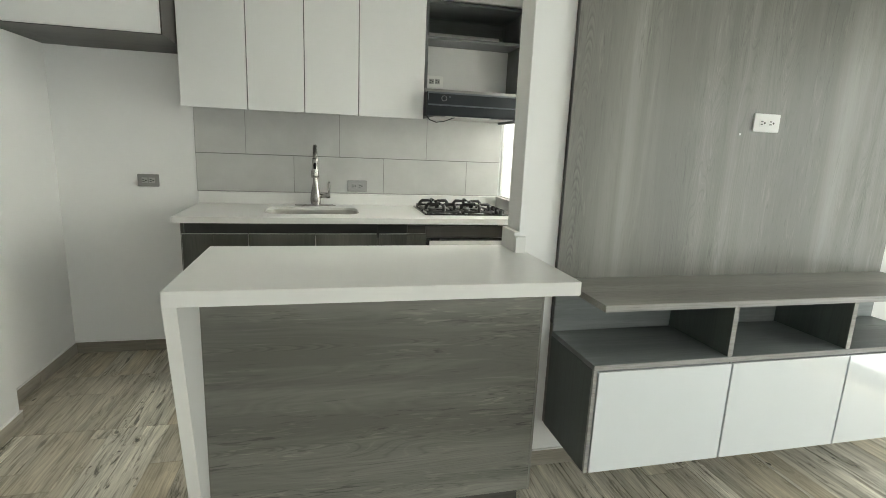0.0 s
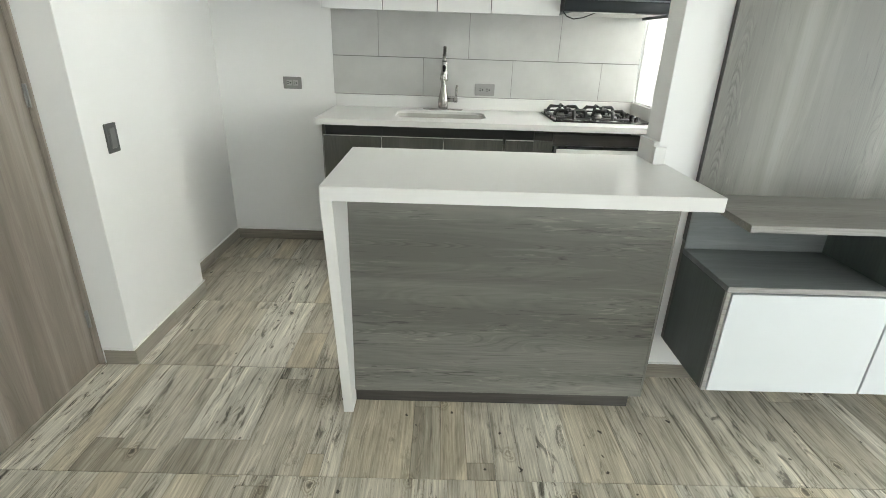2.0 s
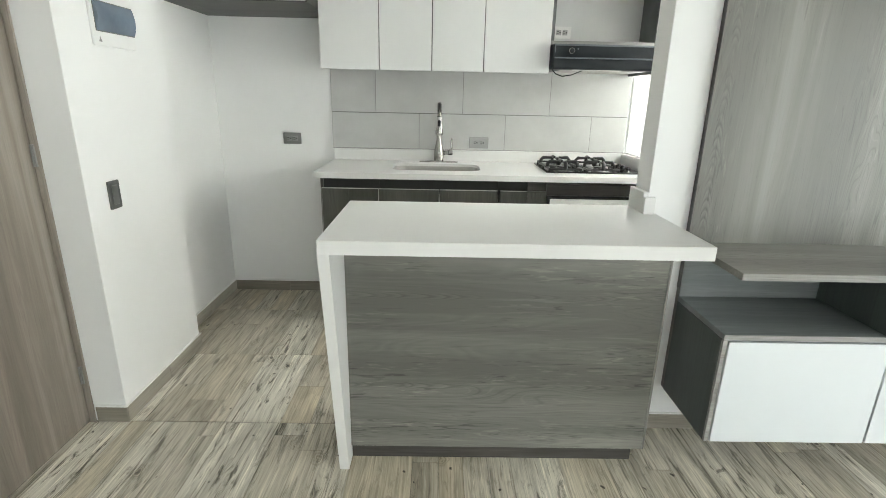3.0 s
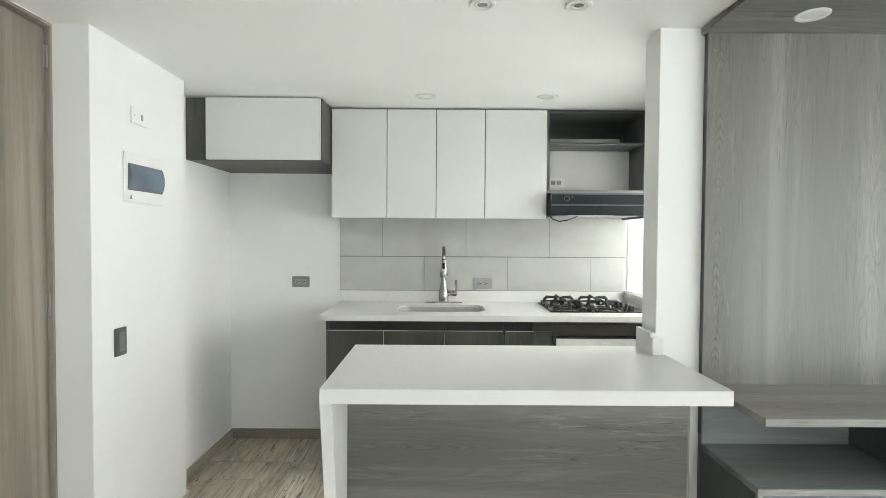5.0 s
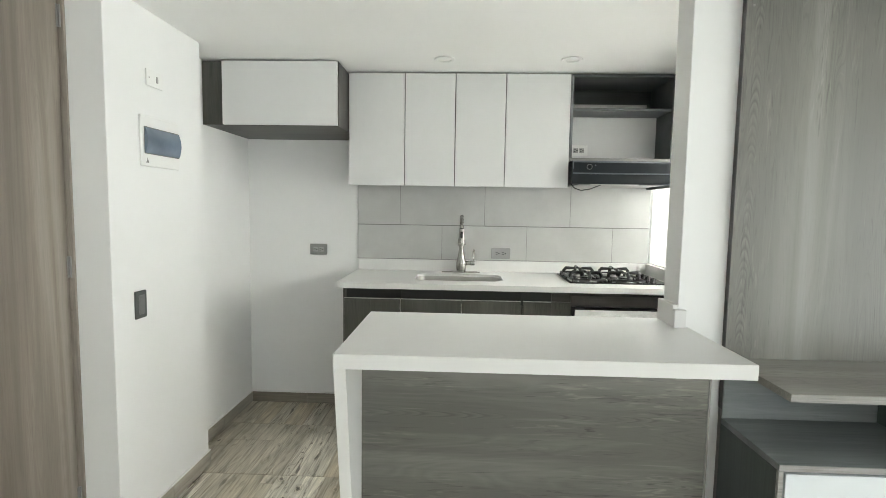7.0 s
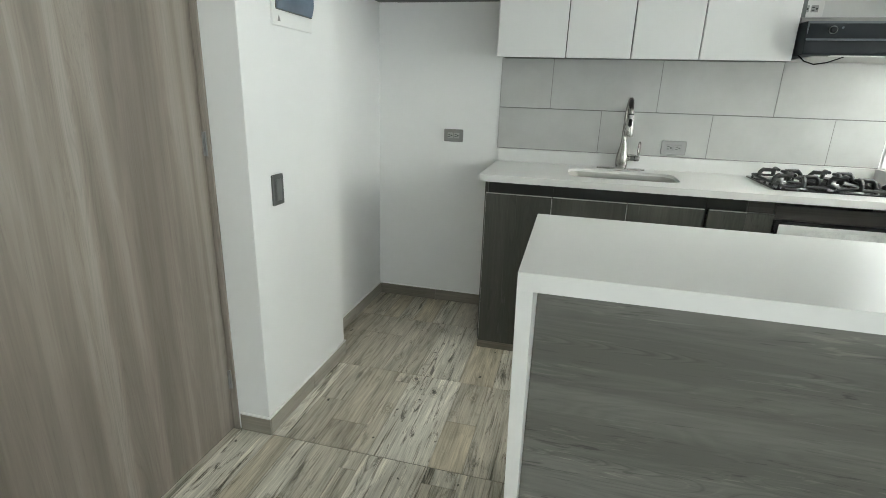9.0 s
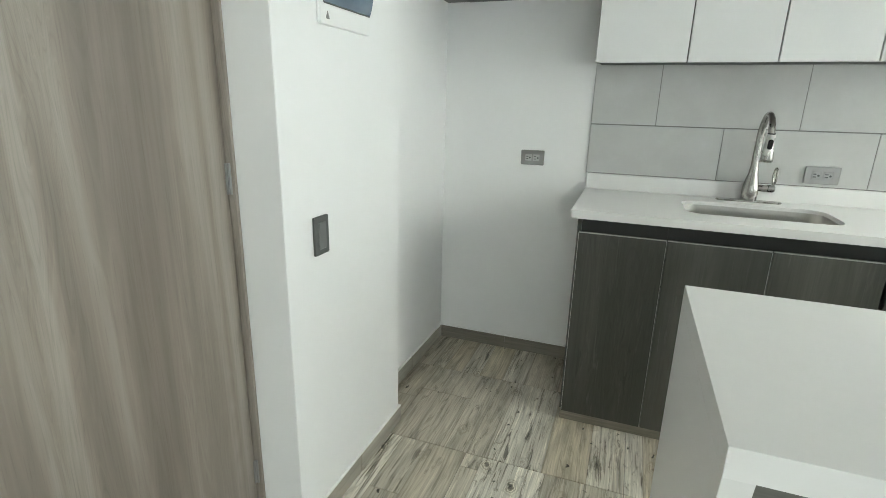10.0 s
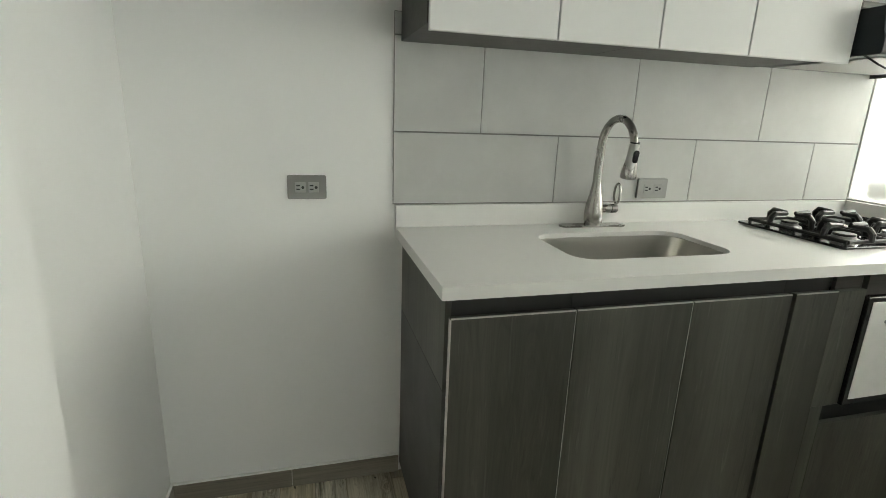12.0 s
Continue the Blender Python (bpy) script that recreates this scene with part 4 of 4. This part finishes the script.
# ---- wall plates ----
def outlet(x, y, z, rz, w, h, plate, face, label, group=""):
    """A level twin socket; its own y axis points into the wall."""
    o = thing("wall_outlet", (x, y, z), label, "wall outlet", group, rz=rz)
    part("plate", prism([(a - w / 2, c - h / 2) for a, c in rounded(0, 0, w, h, 0.005, 4)], -0.008, 0.003 if plate is SILVER else -0.0005, "Y", 0.0015), plate, o, local=True)
    for s in (-1, 1):
        c = s * w * 0.17
        sk = part("socket", box(c - w * 0.135, -0.0105, -h * 0.22, c + w * 0.135, -0.0082, h * 0.22, 0.001), face, o, local=True)
        sl = box(c - 0.0125, -0.0112, 0.0035, c - 0.0005, -0.0106, 0.0080, 0)
        box(c - 0.0125, -0.0112, -0.0090, c - 0.0005, -0.0106, -0.0045, 0, bm=sl)
        lathe([(0, 0), (0.0048, 0), (0.0048, 0.0006), (0, 0.0006)], 10, (c + 0.008, -0.0106, -0.0005), pose(0, 0, 0, 90, 0, 0), bm=sl)
        part("slots", sl, SLOT, sk, "dark contact slots", local=True)
    return o


outlet(-0.989, BACK, 1.144, 0, 0.124, 0.078, GREYPLASTIC, MIDPLASTIC, "grey plastic twin outlet on the niche wall")
outlet(0.320, BACK - 0.0125, 1.139, 0, 0.134, 0.078, SILVER, SILVER, "grey plastic twin outlet on the backsplash tiles")
outlet(0.812, SB - 0.0005, 1.850, 0, 0.118, 0.072, WHITEPLASTIC, MIDPLASTIC, "white twin outlet inside the open shelf unit")
outlet(1.99, TVW - 0.0245, 1.588, 0, 0.136, 0.078, WHITEPLASTIC, WHITEPLASTIC, "white twin outlet on the media panel")

sw = thing("light_switch", (PIL, 1.938, 1.015), "charcoal light switch with one grey rocker", "light switch", rz=90)
part("plate", prism([(a - 0.037, c - 0.060) for a, c in rounded(0, 0, 0.074, 0.12, 0.004, 4)], -0.009, -0.0005, "Y", 0.0015), DARKPLASTIC, sw, local=True)
part("rocker", box(-0.019, -0.013, -0.042, 0.019, -0.0092, 0.042, 0.002), ROCKER, sw, "grey rocker", local=True)

bp = thing("breaker_panel", (PIL, 2.113, 1.727), "white breaker panel with a smoked blue window", "breaker panel", rz=90)
part("frame", prism([(a - 0.145, c - 0.111) for a, c in rounded(0, 0, 0.29, 0.222, 0.006, 4)], -0.012, -0.0005, "Y", 0.003), WHITEPLASTIC, bp, local=True)
arc = [(-0.0125, -0.052), (-0.0125, 0.058)] + [(-0.016 - 0.012 * math.sin(math.pi * i / 12) ** 0.8, 0.058 - 0.110 * i / 12) for i in range(13)]
part("cover_rim", prism([(a - 0.126, c - 0.056) for a, c in rounded(0, 0, 0.268, 0.118, 0.004, 3)], -0.0138, -0.0122, "Y", 0.0004), DARKPLASTIC, bp, "dark rim round the window", local=True)
part("window_cover", prism(arc, -0.122, 0.138, "X", 0.0008), SMOKED, bp, "smoked blue hinged window", local=True)
part("warning_mark", prism([(-0.115, -0.095), (-0.095, -0.095), (-0.105, -0.073)], -0.0128, -0.0121, "Y"), GREYPLASTIC, bp, "small dark triangle", local=True)
bk = thing("blank_plate", (PIL, 2.088, 2.008), "white wall plate with a small switch", "wall plate", rz=90)
part("plate", prism([(a - 0.063, c - 0.037) for a, c in rounded(0, 0, 0.126, 0.074, 0.004, 4)], -0.008, -0.0005, "Y", 0.0015), WHITEPLASTIC, bk, local=True)
part("toggle", box(0.004, -0.0115, -0.014, 0.018, -0.0082, 0.014, 0.001), MIDPLASTIC, bk, local=True)
part("screw", lathe([(0, 0.001), (0.003, 0.001), (0.003, 0)], 10, (-0.045, -0.0082, 0), pose(0, 0, 0, 90, 0, 0)), MIDPLASTIC, bk, local=True)


# ---- downlights ----
def downlight(x, y, z, r, lens, label):
    d = thing("downlight", (x, y, z), label, "ceiling light", "recessed downlights")
    part("ring", lathe([(r, 0), (r, -0.004), (r * 0.93, -0.007), (r * 0.72, -0.007), (r * 0.62, -0.003), (r * 0.60, -0.001)], 40, (x, y, z)), WHITEPLASTIC, d)
    if lens is LENS:
        part("reflector", lathe([(r * 0.598, -0.0012), (r * 0.55, -0.006), (r * 0.46, -0.006), (r * 0.40, -0.002)], 32, (x, y, z)), WHITEPLASTIC, d)
        part("bulb", lathe([(r * 0.399, -0.0015), (r * 0.2, -0.003), (0, -0.0035)], 32, (x, y, z)), GREYPLASTIC, d, "dark unlit bulb")
    else:
        part("lens", lathe([(r * 0.598, -0.0012), (r * 0.3, -0.0035), (0, -0.004)], 32, (x, y, z)), lens, d)
    return d


downlight(0.167, 1.586, CEIL, 0.048, LENS, "round white recessed downlight, switched off")
downlight(0.509, 1.586, CEIL, 0.048, LENS, "round white recessed downlight, switched off")
downlight(-0.074, 2.755, CEIL, 0.060, WHITEPLASTIC, "flat white recessed kitchen downlight, switched off")
downlight(0.641, 2.75, CEIL, 0.060, WHITEPLASTIC, "flat white recessed kitchen downlight, switched off")
downlight(1.339, 1.59, 2.27, 0.055, WHITEPLASTIC, "white downlight set in the wooden canopy")

# ---- skirting ----
BH = 0.076


def skirting(name, *runs):
    s = thing(name, ((runs[0][0] + runs[0][2]) / 2, (runs[0][1] + runs[0][3]) / 2, 0), "wood-look tile skirting along a white wall", "baseboard", kind="structure")
    for x0, y0, x1, y1 in runs:
        long_x = x1 - x0 > y1 - y0
        n = max(1, math.ceil((x1 - x0 if long_x else y1 - y0) / 0.62))
        for i in range(n):
            a, b = i / n, (i + 1) / n
            if long_x:
                bm = box(x0 + (x1 - x0) * a + 0.0008, y0, 0.001, x0 + (x1 - x0) * b - 0.0008, y1, BH, 0.0012)
            else:
                bm = box(x0, y0 + (y1 - y0) * a + 0.0008, 0.001, x1, y0 + (y1 - y0) * b - 0.0008, BH, 0.0012)
            part("tile", bm, SKIRT_X_SHADED if long_x else SKIRT_Y, s)
        part("caulk", box(x0 - 0.0004, y0 - 0.0004, BH + 0.0003, x1 + 0.0004, y1 + 0.0004, BH + 0.007, 0.001), CEILING, s, "white caulk bead")
    return s


B = 0.009
skirting("baseboard_niche", (LEFT + B, BACK - B, CX0 - 0.002, BACK - 0.0005), (LEFT + 0.0005, PIL1 + B, LEFT + B, BACK - 0.0005))
skirting("baseboard_pier", (PIL + 0.0005, PIL0 + 0.0005, PIL + B, PIL1 + B), (LEFT + B, PIL1 + 0.0005, PIL, PIL1 + B), (LEFT + 0.006, PIL0 - B, PIL + B, PIL0 - 0.0005))
skirting("baseboard_media", (0.90, TVW - B, RIGHT, TVW - 0.0005))
skirting("baseboard_entrance", (LEFT + 0.0005, REAR, LEFT + B, DY0 - 0.002))

# ---- backsplash tiles ----
bs = thing("backsplash", (0.32, BACK, 1.08), "pale grey rectangular wall tiles in half bond", "tiles", kind="structure")
part("grout", box(-0.705, BACK - 0.0065, 1.0845, 1.350, BACK - 0.0005, 1.70, 0), GROUT, bs)
for z0, z1, joints in ((1.085, 1.330, (-0.705, -0.1, 0.5, 1.1, 1.350)), (1.330, 1.630, (-0.705, -0.4, 0.2, 0.8, 1.350)), (1.630, 1.70, (-0.705, -0.1, 0.5, 1.1, 1.350))):
    for a, b in zip(joints, joints[1:]):
        part("tile", box(a + 0.0013, BACK - 0.0090, z0 + 0.0025, b - 0.0013, BACK - 0.006, z1 - 0.0025, 0.0009), WALLTILE, bs)

# ---- floor tiles ----
fl = thing("floor", (0.5, 0.2, 0), "wood-look porcelain floor tiles in grey and tan", "floor", kind="structure")
gb = box(LEFT - 0.3, REAR - T, -0.06, RIGHT + T, TVB, -0.0028, 0)
box(LEFT - 0.3, TVB, -0.06, KRIGHT + T, BACK + T, -0.0028, 0, bm=gb)
part("grout", gb, FLOOR_GROUT, fl)
whole = finish(box(-TILE / 2 + 0.0012, -TILE / 2 + 0.0012, -0.008, TILE / 2 - 0.0012, TILE / 2 - 0.0012, 0, 0.0008), "tile", FLOOR, None)
for i in range(-3, 11):
    for j in range(-9, 5):
        x0, y0 = GX + i * TILE, GY + j * TILE
        for rx0, ry0, rx1, ry1 in ((LEFT - 0.1, REAR, RIGHT, TVW), (LEFT, TVW, KRIGHT, BACK)):
            a, b, c, d = max(x0, rx0), max(y0, ry0), min(x0 + TILE, rx1), min(y0 + TILE, ry1)
            if c - a < 0.02 or d - b < 0.02:
                continue
            if c - a > TILE - 0.001 and d - b > TILE - 0.001:
                t = new("tile", whole)
            else:
                t = new("tile", finish(box(a + 0.0012 - x0 - TILE / 2, b + 0.0012 - y0 - TILE / 2, -0.008, c - 0.0012 - x0 - TILE / 2, d - 0.0012 - y0 - TILE / 2, 0, 0.0008), "tile", FLOOR, None))
            t.parent = fl
            t.location = Vector((x0 + TILE / 2, y0 + TILE / 2, 0)) - ORIGIN["floor"]
